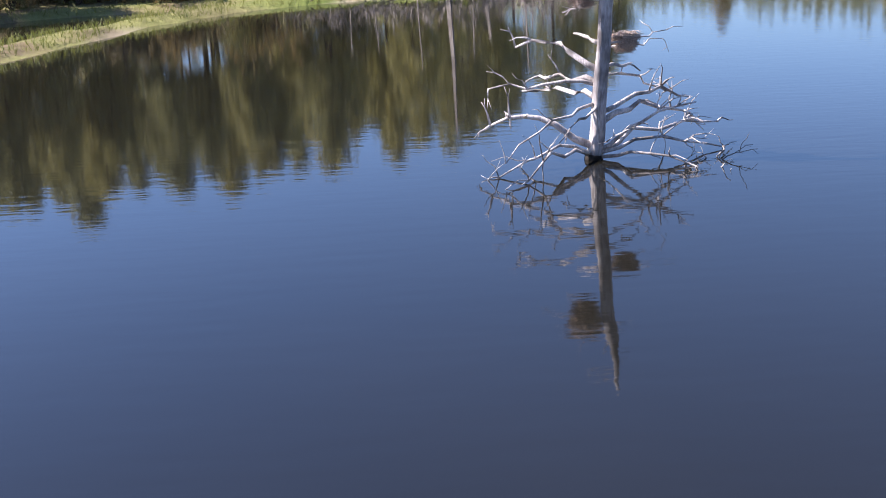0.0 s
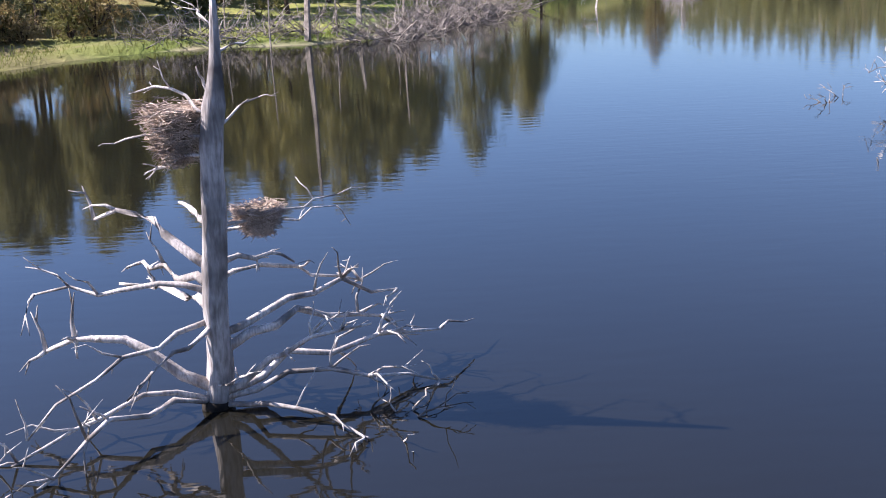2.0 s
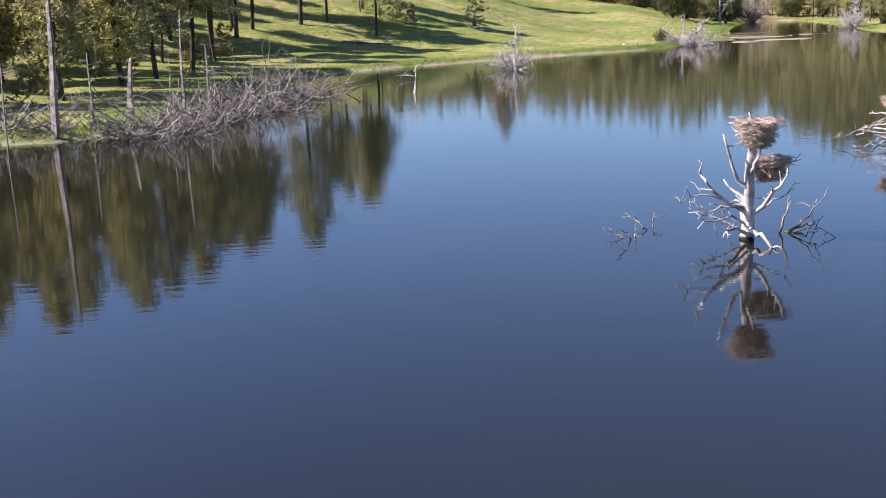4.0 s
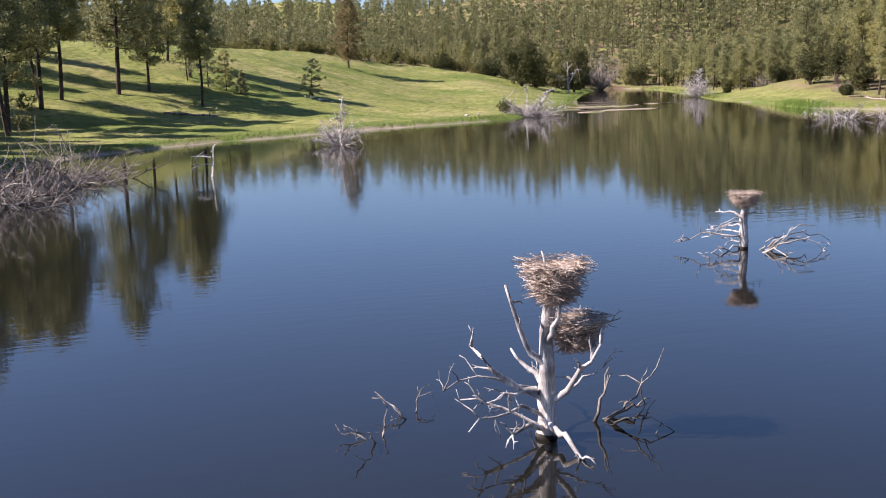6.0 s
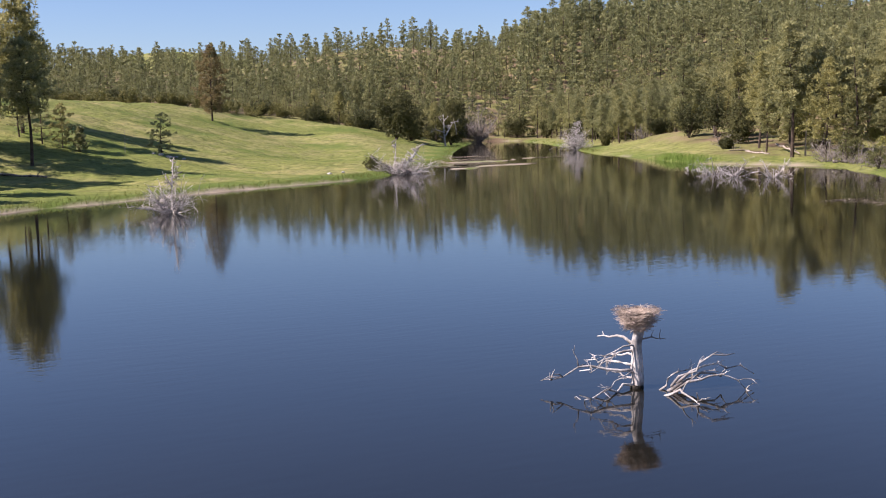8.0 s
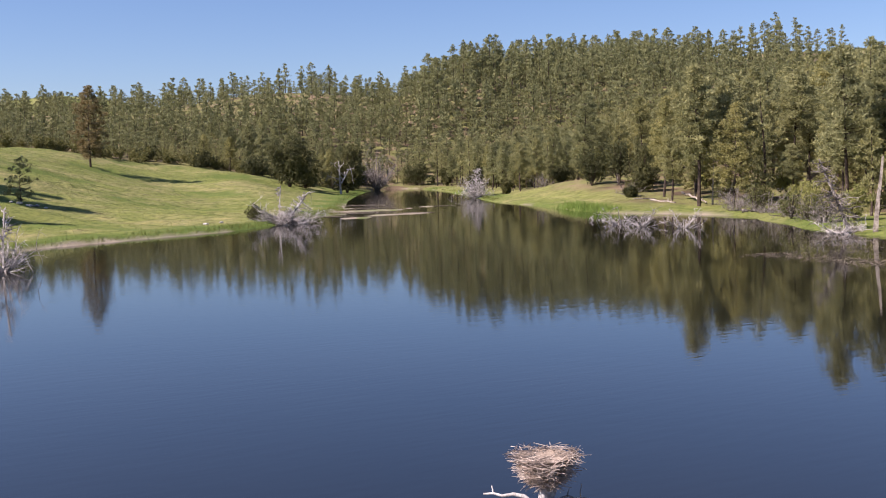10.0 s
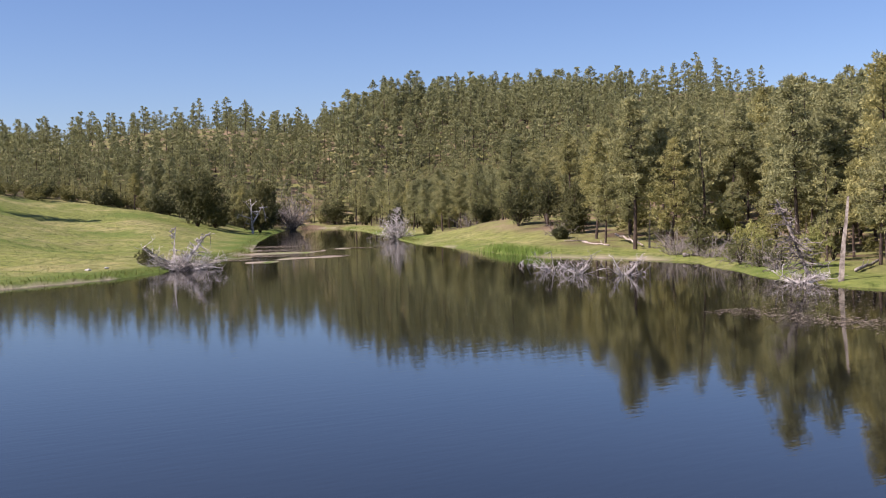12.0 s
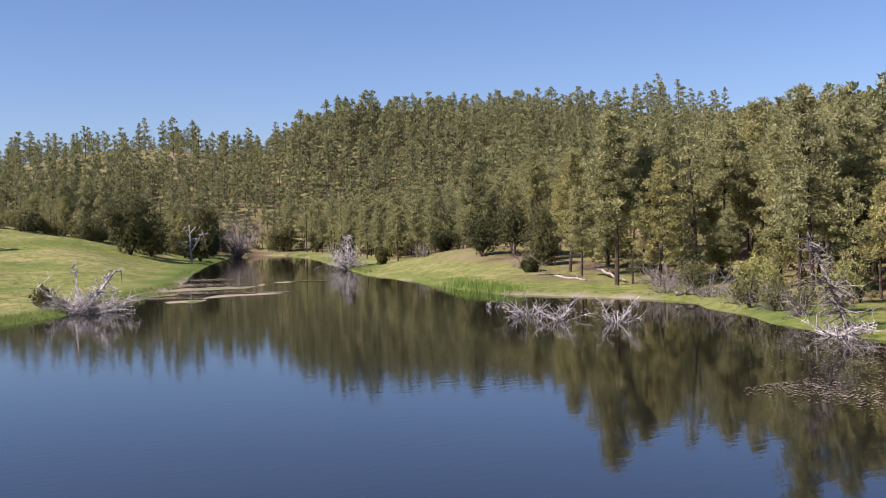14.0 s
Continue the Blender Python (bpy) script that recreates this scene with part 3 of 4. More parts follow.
def knotty_trunk(height, r0, r1, rng, lean=(0, 0), flare=1.35, jagged=True, sides=14):
    """A weathered bole that reaches below the water, with knots and a broken top."""
    rings, verts, faces = 26, [], []
    for k in range(rings):
        u = k / (rings - 1)
        z = -1.0 + (height + 1.0) * u
        w = max(z, 0) / height
        r = r0 + (r1 - r0) * w + r0 * (flare - 1) * math.exp(-max(z, 0) / 0.35)
        if height > 4:
            r = r0 * (1 - 0.2 * w) * (1 - 0.42 * float(smooth(0.76, 0.84, w)) - 0.3 * max(0, w - 0.84) / 0.16) + r0 * 0.12 * math.exp(-max(z, 0) / 0.35)
        bend = (0.022 * math.sin(7.3 * w + 1) + 0.014 * math.sin(17 * w), 0.02 * math.sin(9.1 * w + 2))
        for s in range(sides):
            a = 2 * math.pi * s / sides
            rr = r * (1 + 0.09 * math.sin(3 * a + 5 * w) + 0.06 * math.sin(5 * a - 11 * w) + 0.06 * rng.uniform(-1, 1))
            top = rng.uniform(-0.22, 0.1) if jagged and k == rings - 1 else 0
            verts.append(Vector((lean[0] * w + bend[0] + math.cos(a) * rr, lean[1] * w + bend[1] + math.sin(a) * rr, z + top)))
    for k in range(rings - 1):
        for s in range(sides):
            i, j = k * sides + s, k * sides + (s + 1) % sides
            faces.append((i, j, j + sides, i + sides))
    top = len(verts)
    verts.append(Vector((lean[0], lean[1], height - 0.12)))
    faces += [((rings - 1) * sides + s, (rings - 1) * sides + (s + 1) % sides, top) for s in range(sides)]
    return Mesh().add(verts, faces)


def snag(x, y, height, r0, r1, lean, branches, label, rng, wood, bole=None, jagged_foot=True):
    """branches: foot height on the trunk, tip from the trunk's base, radius, upward bow, twigs."""
    root = tagged(new("dead_snag_tree"), label, "tree", "dead snags in the pond")
    root.matrix_basis = pose(x, y, 0)
    root.empty_display_size = 0.2
    ob = new("trunk", knotty_trunk(height, r0, r1, rng, lean, 1.18).data("trunk", bole or wood, True))
    ob.parent = root
    if bole or jagged_foot:
        ring = Mesh()
        ring.stick([Vector((0, 0, -0.3)), Vector((0, 0, 0.03)), Vector((lean[0] * 0.02, 0, 0.1 if bole else 0.07))], r0 * 1.3, r0 * 1.16, 16)
        tagged(new("wet_foot", ring.data("wet_foot", WET_WOOD, True)), "dark wet band at the waterline").parent = root
    for foot, dx, dy, dz, r, bow, twigs in branches:
        w = max(foot, 0) / height
        a = Vector((lean[0] * w, lean[1] * w, foot))
        b = Vector((dx, dy, dz))
        mesh = Mesh()
        path = bent(a, b, rng, bow, 0.045, 7)
        mesh.stick(path, r, max(0.3 * r, 0.008), 7)
        twiggy(mesh, rng, path, r, twigs, 0.22 * (b - a).length + 0.1)
        ob = new("branch", mesh.data("branch", wood, True))
        ob.parent = root
    return root


SNAG_A = (
    (1.76, -1.46, 0.90, 2.20, 0.055, 0.16, 2), (1.48, -2.07, 0.15, 1.49, 0.035, 0.02, 3), (1.20, -1.32, 1.21, 1.26, 0.05, 0.08, 3), (1.52, -1.23, 1.32, 1.44, 0.05, 0.05, 3),
    (1.16, -1.85, -1.33, 0.28, 0.03, 0.05, 4), (1.12, -0.80, -1.06, 0.57, 0.03, 0.02, 3), (0.25, -2.05, 0.26, 0.73, 0.065, 0.16, 9), (2.32, -0.31, 0.48, 2.47, 0.045, 0.0, 0),
    (1.63, 1.76, 1.53, 1.06, 0.03, 0.08, 5), (0.93, 2.26, 1.46, 0.93, 0.045, 0.10, 6), (0.69, 2.04, 1.05, 0.71, 0.055, 0.12, 6), (0.14, 1.95, -0.46, 1.14, 0.04, 0.06, 6),
    (0.12, 2.8, 1.25, 0.41, 0.045, 0.07, 10), (0.10, 2.75, 0.40, 0.03, 0.035, 0.08, 9), (0.23, 0.70, -0.85, 0.77, 0.02, 0.03, 2), (1.83, 1.02, 0.47, 1.66, 0.035, 0.1, 3),
)
SNAG_A_TOP = (
    (3.39, -0.91, 0.14, 3.27, 0.025, 0.05, 2), (3.20, -0.58, 0.06, 2.92, 0.025, 0.02, 3), (3.61, -0.75, 0.45, 3.80, 0.025, 0.1, 2), (3.46, 0.78, 0.36, 3.72, 0.02, 0.05, 2),
    (2.31, 1.59, 0.71, 2.43, 0.025, 0.0, 2), (2.23, 1.55, 0.91, 2.24, 0.025, 0.0, 2), (3.70, 0.16, -0.20, 4.15, 0.03, 0.0, 0), (0.08, -2.3, -1.5, -0.12, 0.04, 0.12, 8),
    (0.05, -1.9, -2.2, -0.15, 0.045, 0.14, 6), (0.03, 2.2, -1.2, -0.1, 0.04, 0.12, 7), (4.3, 0.75, 0.1, 4.4, 0.02, 0.0, 1), (4.6, -0.1, 0.5, 4.9, 0.02, 0.0, 1),
)
SNAG_B = (
    (1.10, -0.69, -0.01, 2.61, 0.06, -0.12, 2), (0.62, -1.33, -0.14, 1.71, 0.06, -0.04, 2), (0.83, -0.41, 0.53, 1.42, 0.05, 0.0, 0), (0.69, -1.80, -0.14, 1.02, 0.025, 0.12, 4),
    (0.60, -1.15, -0.34, 0.80, 0.04, 0.14, 5), (0.34, -1.54, -0.60, 0.46, 0.03, 0.14, 5), (0.14, -1.0, -0.9, 0.35, 0.045, 0.12, 6), (0.14, -1.33, 0.5, 0.64, 0.03, 0.12, 5),
    (0.55, 0.68, -0.66, 1.67, 0.06, -0.1, 5), (0.55, 1.09, 0.14, 1.03, 0.03, 0.02, 4), (0.16, 0.10, -1.47, -0.13, 0.06, 0.14, 5), (1.55, 0.11, -0.39, 2.39, 0.055, -0.05, 0),
    (2.31, -0.26, 0.11, 2.80, 0.05, 0.0, 0), (1.78, 1.30, -0.1, 1.92, 0.025, 0.0, 3), (2.31, 0.28, 0.16, 2.80, 0.05, 0.0, 0), (0.3, 0.4, 1.5, 0.7, 0.04, 0.1, 5), (2.5, -0.05, 0.02, 3.12, 0.035, 0.0, 0),
)
SNAG_C = (
    (1.02, -0.61, 0.76, 1.16, 0.045, 0.1, 1), (0.99, -1.32, -0.10, 0.52, 0.025, 0.12, 3), (0.91, -0.97, 0.16, 0.67, 0.035, 0.06, 4), (0.73, -0.79, 0.99, 0.55, 0.03, 0.08, 3),
    (0.51, -0.98, 1.00, 0.30, 0.035, 0.1, 5), (0.42, -1.93, 0.66, 0.26, 0.04, 0.1, 8), (0.40, -1.11, -0.35, 0.10, 0.025, 0.1, 4), (0.21, -0.32, 0.68, 0.31, 0.03, 0.0, 3),
    (1.16, 0.68, -0.20, 1.13, 0.025, 0.05, 3), (0.05, -2.1, -0.5, -0.1, 0.035, 0.05, 5),
)
# a drowned limb that lies in the water beside the third snag
LIMB_C = (
    (0.02, 0.45, -1.73, -0.15, 0.04, 0.25, 5), (0.03, 1.79, -0.45, 0.22, 0.05, 0.14, 5), (0.05, 2.03, -1.08, 0.02, 0.04, 0.22, 5), (0.15, 2.1, -0.57, 0.77, 0.035, 0.1, 3), (0.2, 2.63, -0.63, 0.22, 0.035, 0.14, 4), (0.05, 1.24, 0.03, 0.36, 0.03, 0.1, 4),
)

srng = random.Random(23)
snag_a = snag(3.02, 21.73, 4.9, 0.152, 0.08, (0.42, -0.3), tuple((f, x, y, z, r * 1.28, b, n) for f, x, y, z, r, b, n in SNAG_A) + SNAG_A_TOP, "tall bleached dead tree standing in the pond with two stick nests", srng, SNAG_WOOD, STALE_WOOD)
snag_b = snag(21.92, 42.70, 2.72, 0.15, 0.09, (0.05, -0.02), tuple((f, x, y, z, r * 1.2, b, n) for f, x, y, z, r, b, n in SNAG_B), "bleached dead tree in the pond bearing two stick nests", srng, SNAG_WOOD)
snag_c = snag(35.19, 57.86, 1.62, 0.135, 0.12, (0.02, -0.01), SNAG_C, "short white dead trunk in the pond crowned by a stick nest", srng, SNAG_WOOD)


def drifted(name, x, y, branches, label, rng, wood, category="driftwood"):
    root = tagged(new(name), label, category)
    root.matrix_basis = pose(x, y, 0)
    for foot, dx, dy, dz, r, bow, twigs in branches:
        mesh = Mesh()
        a = Vector((0.25 * dx, 0.25 * dy - 0.12, foot - 0.06))
        path = bent(a, Vector((dx, dy, dz)), rng, bow, 0.06, 7)
        mesh.stick(path, r, 0.3 * r, 6)
        twiggy(mesh, rng, path, r, twigs, 0.45)
        ob = new("branch", mesh.data("branch", wood, True))
        ob.parent = root
    return root


drifted("drowned_limb", 35.2, 57.5, LIMB_C, "white forked limb lying half sunk in the water", srng, SNAG_WOOD)
drifted("drowned_limb", 22.9, 43.3, ((0.05, 0.35, -0.2, 0.95, 0.035, 0.05, 2), (0.05, 1.1, -0.3, 0.75, 0.035, -0.05, 3), (0.02, 0.95, -1.0, 0.12, 0.03, 0.2, 4), (0.04, 1.2, 0.1, 0.1, 0.04, 0.1, 3)), "dark forked limb rising out of the water", srng, GREY_WOOD)
drifted("drowned_limb", 20.1, 44.7, ((0.02, -0.5, 0.2, 0.35, 0.02, 0.1, 2), (0.02, 0.4, 0.5, 0.3, 0.02, 0.1, 3), (0.02, -0.3, -0.4, 0.1, 0.02, 0.1, 2)), "thin sunken twigs breaking the water surface", srng, GREY_WOOD)
drifted("drowned_limb", 19.3, 43.7, ((0.02, -0.35, -0.5, 0.25, 0.02, 0.15, 3), (0.02, 0.25, 0.3, 0.4, 0.02, 0.0, 1), (0.02, -0.6, 0.1, 0.1, 0.02, 0.1, 3)), "thin sunken twigs breaking the water surface", srng, GREY_WOOD)
drifted("drowned_limb", 5.3, 21.3, ((0.02, 0.4, 0.3, 0.22, 0.02, 0.1, 2), (0.02, 0.55, -0.25, 0.12, 0.018, 0.1, 3), (0.02, -0.3, 0.2, 0.12, 0.015, 0.1, 2)), "thin sunken twigs breaking the water surface", srng, GREY_WOOD)


def nest(x, y, z, radius, depth, rng, label, sticks=800):
    """A heap of crossed sticks with a hollow top and loose ends hanging out."""
    root = tagged(new("stick_nest"), label, "nest", "stick nests")
    root.matrix_basis = pose(x, y, z)
    for name, count, lo, hi, out in (("nest_cup", sticks, 0.0, 1.0, 0.0), ("nest_fringe", sticks // 2, 0.0, 0.95, 0.28)):
        mesh = Mesh()
        for _ in range(count):
            u, a = rng.uniform(lo, hi), rng.uniform(0, 6.283)
            r = radius * (0.2 + 0.8 * math.sqrt(u)) * rng.uniform(0.6, 1.0) if u < 0.9 else radius * rng.uniform(0.5, 1.02)
            c = Vector((math.cos(a) * r, math.sin(a) * r, depth * (u - 1) + 0.03 * rng.uniform(-1, 1)))
            turn = a + math.pi / 2 + rng.uniform(-1.1, 1.1)
            if out:
                turn = a + rng.uniform(-0.7, 0.7)
                c *= 0.9
            d = Vector((math.cos(turn), math.sin(turn), rng.uniform(-0.35, 0.35) - (0.75 if out and u < 0.6 else 0)))
            s = radius * rng.uniform(0.3, 0.75) * (0.8 if out else 1)
            k = rng.uniform(0.0035, 0.008)
            mesh.stick([c - d * s * (0.5 if not out else 0.1), c + unit(rng) * 0.02, c + d * s * 0.55], k, k * 0.6, 3)
        ob = tagged(new(name, mesh.data(name, TWIGS)), kind="stuff")
        ob.parent = root
    core = Mesh()
    rings = ((0.08, -1.0), (0.34, -0.78), (0.62, -0.42), (0.8, -0.12), (0.58, -0.14), (0.25, -0.22))
    verts = [Vector((math.cos(a) * r * radius * rng.uniform(0.92, 1.05), math.sin(a) * r * radius * rng.uniform(0.92, 1.05), h * depth)) for r, h in rings for a in (2 * math.pi * s / 18 for s in range(18))]
    core.add(verts, [(i * 18 + s, i * 18 + (s + 1) % 18, (i + 1) * 18 + (s + 1) % 18, (i + 1) * 18 + s) for i in range(5) for s in range(18)] + [tuple(range(5 * 18, 6 * 18)), tuple(range(17, -1, -1))])
    ob = new("nest_floor", core.data("nest_floor", NEST_CORE))
    ob.parent = root
    return root


NEST_CORE = weathered_wood("matted nest lining", (0.20, 0.15, 0.11), (0.46, 0.36, 0.27), 14.0)
nest(35.21, 57.85, 1.9, 0.54, 0.5, srng, "broad brown stick nest on the short white trunk")
nest(22.08, 42.65, 2.98, 0.6, 0.72, srng, "large brown stick nest on top of the dead tree", 1000)
nest(22.47, 42.74, 2.02, 0.56, 0.6, srng, "lower brown stick nest wedged against the trunk")
nest(2.84, 21.76, 3.74, 0.42, 0.72, srng, "pale stick nest high on the dead tree's side")
nest(3.68, 21.95, 2.46, 0.33, 0.36, srng, "dark shaded stick nest on a lower branch")


# ---- dead wood along the shores ----
def brittle(mesh, rng, foot, way, length, r, depth, bend=0.22):
    """A branching bare limb."""
    p, path, d = foot.copy(), [foot.copy()], way.normalized()
    for _ in range(4):
        d = (d + unit(rng) * bend).normalized()
        p = p + d * length / 4
        path.append(p.copy())
    mesh.stick(path, r, r * 0.35, 5 if depth > 1 else 3)
    if depth:
        for _ in range(5 if depth > 1 else 4):
            k = rng.randrange(1, 5)
            brittle(mesh, rng, path[k], (d * 0.5 + unit(rng)).normalized(), length * rng.uniform(0.25, 0.55), r * 0.5, depth - 1)


def dead_thing(name, x, y, limbs, label, rng, wood=None, z=None, category="dead tree", group="", depth=2):
    """limbs: start, direction and length, radius of each main limb, each a part of its own."""
    root = tagged(new(name), label, category, group)
    root.matrix_basis = pose(x, y, on_ground(x, y, 0.05) if z is None else z)
    for k, (start, way, length, r) in enumerate(limbs):
        mesh = Mesh()
        brittle(mesh, rng, Vector(start), Vector(way), length, r, depth if k else 0, 0.05 if k == 0 or r > 0.11 else 0.2)
        ob = new("trunk" if k == 0 else "branch", mesh.data("limb", wood or GREY_WOOD))
        ob.parent = root
    return root


def spray(rng, count, length, rise, r, around=(0, 6.283)):
    out = []
    for _ in range(count):
        a = rng.uniform(*around)
        out.append(((0.1 * math.cos(a), 0.1 * math.sin(a), -0.2), (math.cos(a), math.sin(a), rng.uniform(*rise)), length * rng.uniform(0.6, 1.15), r))
    return out


def spire(base, axis, length, r, count, reach, droop=(-0.3, 0.3), twig=0.045):
    """A bare pole with side limbs that shorten towards its tip."""
    axis = Vector(axis).normalized()
    out = [(base, tuple(axis), length, r)]
    for _ in range(count):
        u, a = drng.uniform(0.08, 0.97), drng.uniform(0, 6.283)
        out.append((tuple(Vector(base) + axis * length * u), (math.cos(a), math.sin(a), drng.uniform(*droop)), reach * (1.05 - 0.8 * u) * drng.uniform(0.6, 1.15), twig))
    return out


drng = random.Random(31)
dead_thing("dead_snag_tree", 21.3, 94.0, [((0, 0, -0.3), (0.05, 0, 1), 2.2, 0.11), ((0, 0, 1.2), (-0.9, 0.1, 0.25), 1.2, 0.05), ((0, 0, 0.8), (-0.7, -0.3, -0.1), 1.3, 0.05), ((0, 0, 1.5), (0.4, 0.1, 0.5), 0.6, 0.04)], "small white broken snag standing in shallow water", drng, SNAG_WOOD, 0, depth=1)
dead_thing("dead_bush", 34.3, 118.5, spire((0, 0, -0.3), (0.04, 0, 1), 4.3, 0.1, 18, 1.9, (0.3, 1.1), 0.05) + spray(drng, 34, 2.5, (0.15, 1.6), 0.05), "bare grey dead bush standing in the pond's edge", drng, SNAG_WOOD, 0, "dead bush")
dead_thing("dead_brush", 67.6, 159.3, spray(drng, 60, 2.3, (0.0, 0.7), 0.06), "dense dark tangle of branches under the fallen trees", drng, GREY_WOOD, 0, "dead brush")
dead_thing("dead_tree_heap", 67.4, 159.4, spire((0, 0, -0.3), (-0.05, 0, 1), 4.6, 0.14, 20, 1.1, (0.0, 0.5), 0.06) + spire((0.3, 0, -0.2), (0.62, -0.1, 0.85), 4.6, 0.2, 30, 1.2, (0.0, 0.9), 0.07) + [((-0.5, 0, 0.8), (-0.95, 0, 0.45), 3.2, 0.08)] + spray(drng, 80, 2.5, (0.0, 0.8), 0.07) + spray(drng, 24, 4.0, (-0.02, 0.12), 0.07, (-0.9, 0.3)), "tangled bleached dead trees fallen at the meadow's shore", drng, SNAG_WOOD, 0)
dead_thing("dead_snag_tree", 117, 259.5, [((0, 0, -0.2), (-0.05, 0, 1), 7.2, 0.3), ((0, 0, 2.2), (0.55, -0.1, 0.9), 3.6, 0.2), ((1.3, 0, 5.2), (0.8, 0, 0.1), 2.0, 0.13), ((2.2, 0, 5.4), (0.1, 0, -1), 2.6, 0.1), ((-0.1, 0, 3.0), (-0.9, 0.1, 0.35), 3.0, 0.13), ((-0.2, 0, 4.4), (-0.6, 0, 0.9), 2.4, 0.1), ((0, 0, 1.6), (-0.8, -0.2, 0.5), 2.2, 0.09), ((-0.2, 0, 5.6), (0.6, 0.1, 0.5), 1.6, 0.08)], "pale gnarled dead tree beside the cove's mud bars", drng, SNAG_WOOD, depth=1)
dead_thing("dead_bush", 144, 300, [((0, 0, -0.2), (0.05, 0, 1), 10.5, 0.17)] + spray(drng, 46, 8.0, (0.7, 2.4), 0.12), "tall grey leafless willow at the cove's head", drng, None, None, "dead bush")
dead_thing("dead_bush", 125.5, 217, spire((0, 0, -0.2), (0.05, 0, 1), 5.6, 0.1, 40, 2.2, (0.1, 0.8), 0.06) + spray(drng, 52, 3.8, (0.4, 2.0), 0.07), "grey leafless bush standing in the cove", drng, SNAG_WOOD, 0, "dead bush")
for x, y, n, r, label in ((92.5, 131, 16, 1.9, "pale bare brush rising out of the shallow water"), (91.0, 126, 18, 2.2, "pale bare brush rising out of the shallow water"), (92.5, 121.8, 14, 2.0, "pale bare brush rising out of the shallow water"), (94.8, 138.5, 7, 1.3, "pale bare brush rising out of the shallow water")):
    dead_thing("dead_brush", x, y, spray(drng, n, r, (0.15, 1.3), 0.05), label, drng, SNAG_WOOD, 0, "dead brush", "drowned brush", 2)
single("juniper_tree", 65.5, 162.0, *bush_meshes(drng, 1.9, 1.3, 240, 5, 0.3, 8), BARK, JUNIPER, "small dark juniper behind the fallen dead trees", "tree")
# leaning grey conifer skeleton at the water, its needles gone
lean_limbs = spire((0.8, -0.5, 0.0), (-0.34, 0.2, 0.93), 6.4, 0.17, 100, 2.5, (-0.6, 0.1), 0.045)
dead_thing("dead_conifer", 96.2, 107.5, lean_limbs, "leaning grey dead conifer with drooping bare branches", drng, None, 0.1, depth=1)
dead_thing("dead_brush", 95.6, 106.8, spray(drng, 30, 2.0, (0.0, 0.7), 0.06), "grey tangled branches at the dead conifer's foot", drng, SNAG_WOOD, 0.1, "dead brush")
dead_thing("dead_snag_tree", 96.4, 103.9, [((0, 0, -0.3), (0.02, 0, 1), 6.2, 0.24), ((0, 0, 2.0), (0.9, 0.2, -0.1), 2.2, 0.05), ((0, 0, 3.6), (-0.7, -0.2, 0.1), 1.2, 0.03)], "bare tan broken trunk standing on the shore", drng, LOG_WOOD, depth=0)
dead_thing("dead_snag_tree", 117.3, 145.6, [((0, 0, -0.3), (0.02, 0, 1), 5.2, 0.15)], "thin bare dead trunk on the grassy bank", drng, LOG_WOOD, depth=0)


def log(x0, y0, x1, y1, r, label, wood, lift=0.0, lift_end=0.0):
    a, b = Vector((x0, y0, on_ground(x0, y0, -0.7 * r) + lift)), Vector((x1, y1, on_ground(x1, y1, -0.7 * r) + lift_end))
    root = tagged(new("fallen_log"), label, "log")
    root.matrix_basis = Matrix.Translation(a)
    mesh = Mesh()
    path = bent(Vector((0, 0, 0)), b - a, drng, 0.0, 0.012, 8)
    mesh.stick(path, r, r * 0.62, 10)
    ob = new("trunk", mesh.data("trunk", wood, True))
    ob.parent = root
    for _ in range(5):
        p = path[drng.randrange(2, 7)]
        m = Mesh()
        m.stick([p, p + Vector((drng.uniform(-0.4, 0.4), drng.uniform(-0.4, 0.4), drng.uniform(0.25, 0.7)))], r * 0.3, 0.015, 5)
        ob = new("branch_stub", m.data("branch_stub", wood))
        ob.parent = root
    return root


log(117.9, 158.0, 116.5, 151.5, 0.14, "bleached fallen log on the mud bank", LOG_WOOD)
log(121.0, 155.5, 117.2, 146.6, 0.15, "long pale fallen log propped on the bank", LOG_WOOD, 0.7, 0.15)
log(119.0, 158.5, 115.8, 159.0, 0.1, "short forked fallen log on the mud", LOG_WOOD, 0.0, 0.4)
log(111.0, 134.0, 113.5, 131.5, 0.2, "dark fallen log at the water's edge", GREY_WOOD)
log(101.5, 106.5, 109.0, 110.0, 0.15, "grey fallen log behind the dead conifer", GREY_WOOD, 0.1, 0.2)
log(99.5, 101.5, 104.5, 103.5, 0.14, "grey fallen log under the shore shrubs", GREY_WOOD)
log(22, 160, 28, 158, 0.15, "weathered fallen log on the meadow slope", GREY_WOOD)

dead_thing("dead_sapling", 38.3, 176.2, [((0, 0, -0.2), (0.06, 0, 1), 3.0, 0.05), ((0, 0, 1.5), (0.8, 0, 0.5), 0.6, 0.02), ((0, 0, 2.0), (-0.8, 0.2, 0.4), 0.5, 0.02)], "thin bare dead sapling standing on the meadow", drng, GREY_WOOD, None, "dead tree", "", 0)
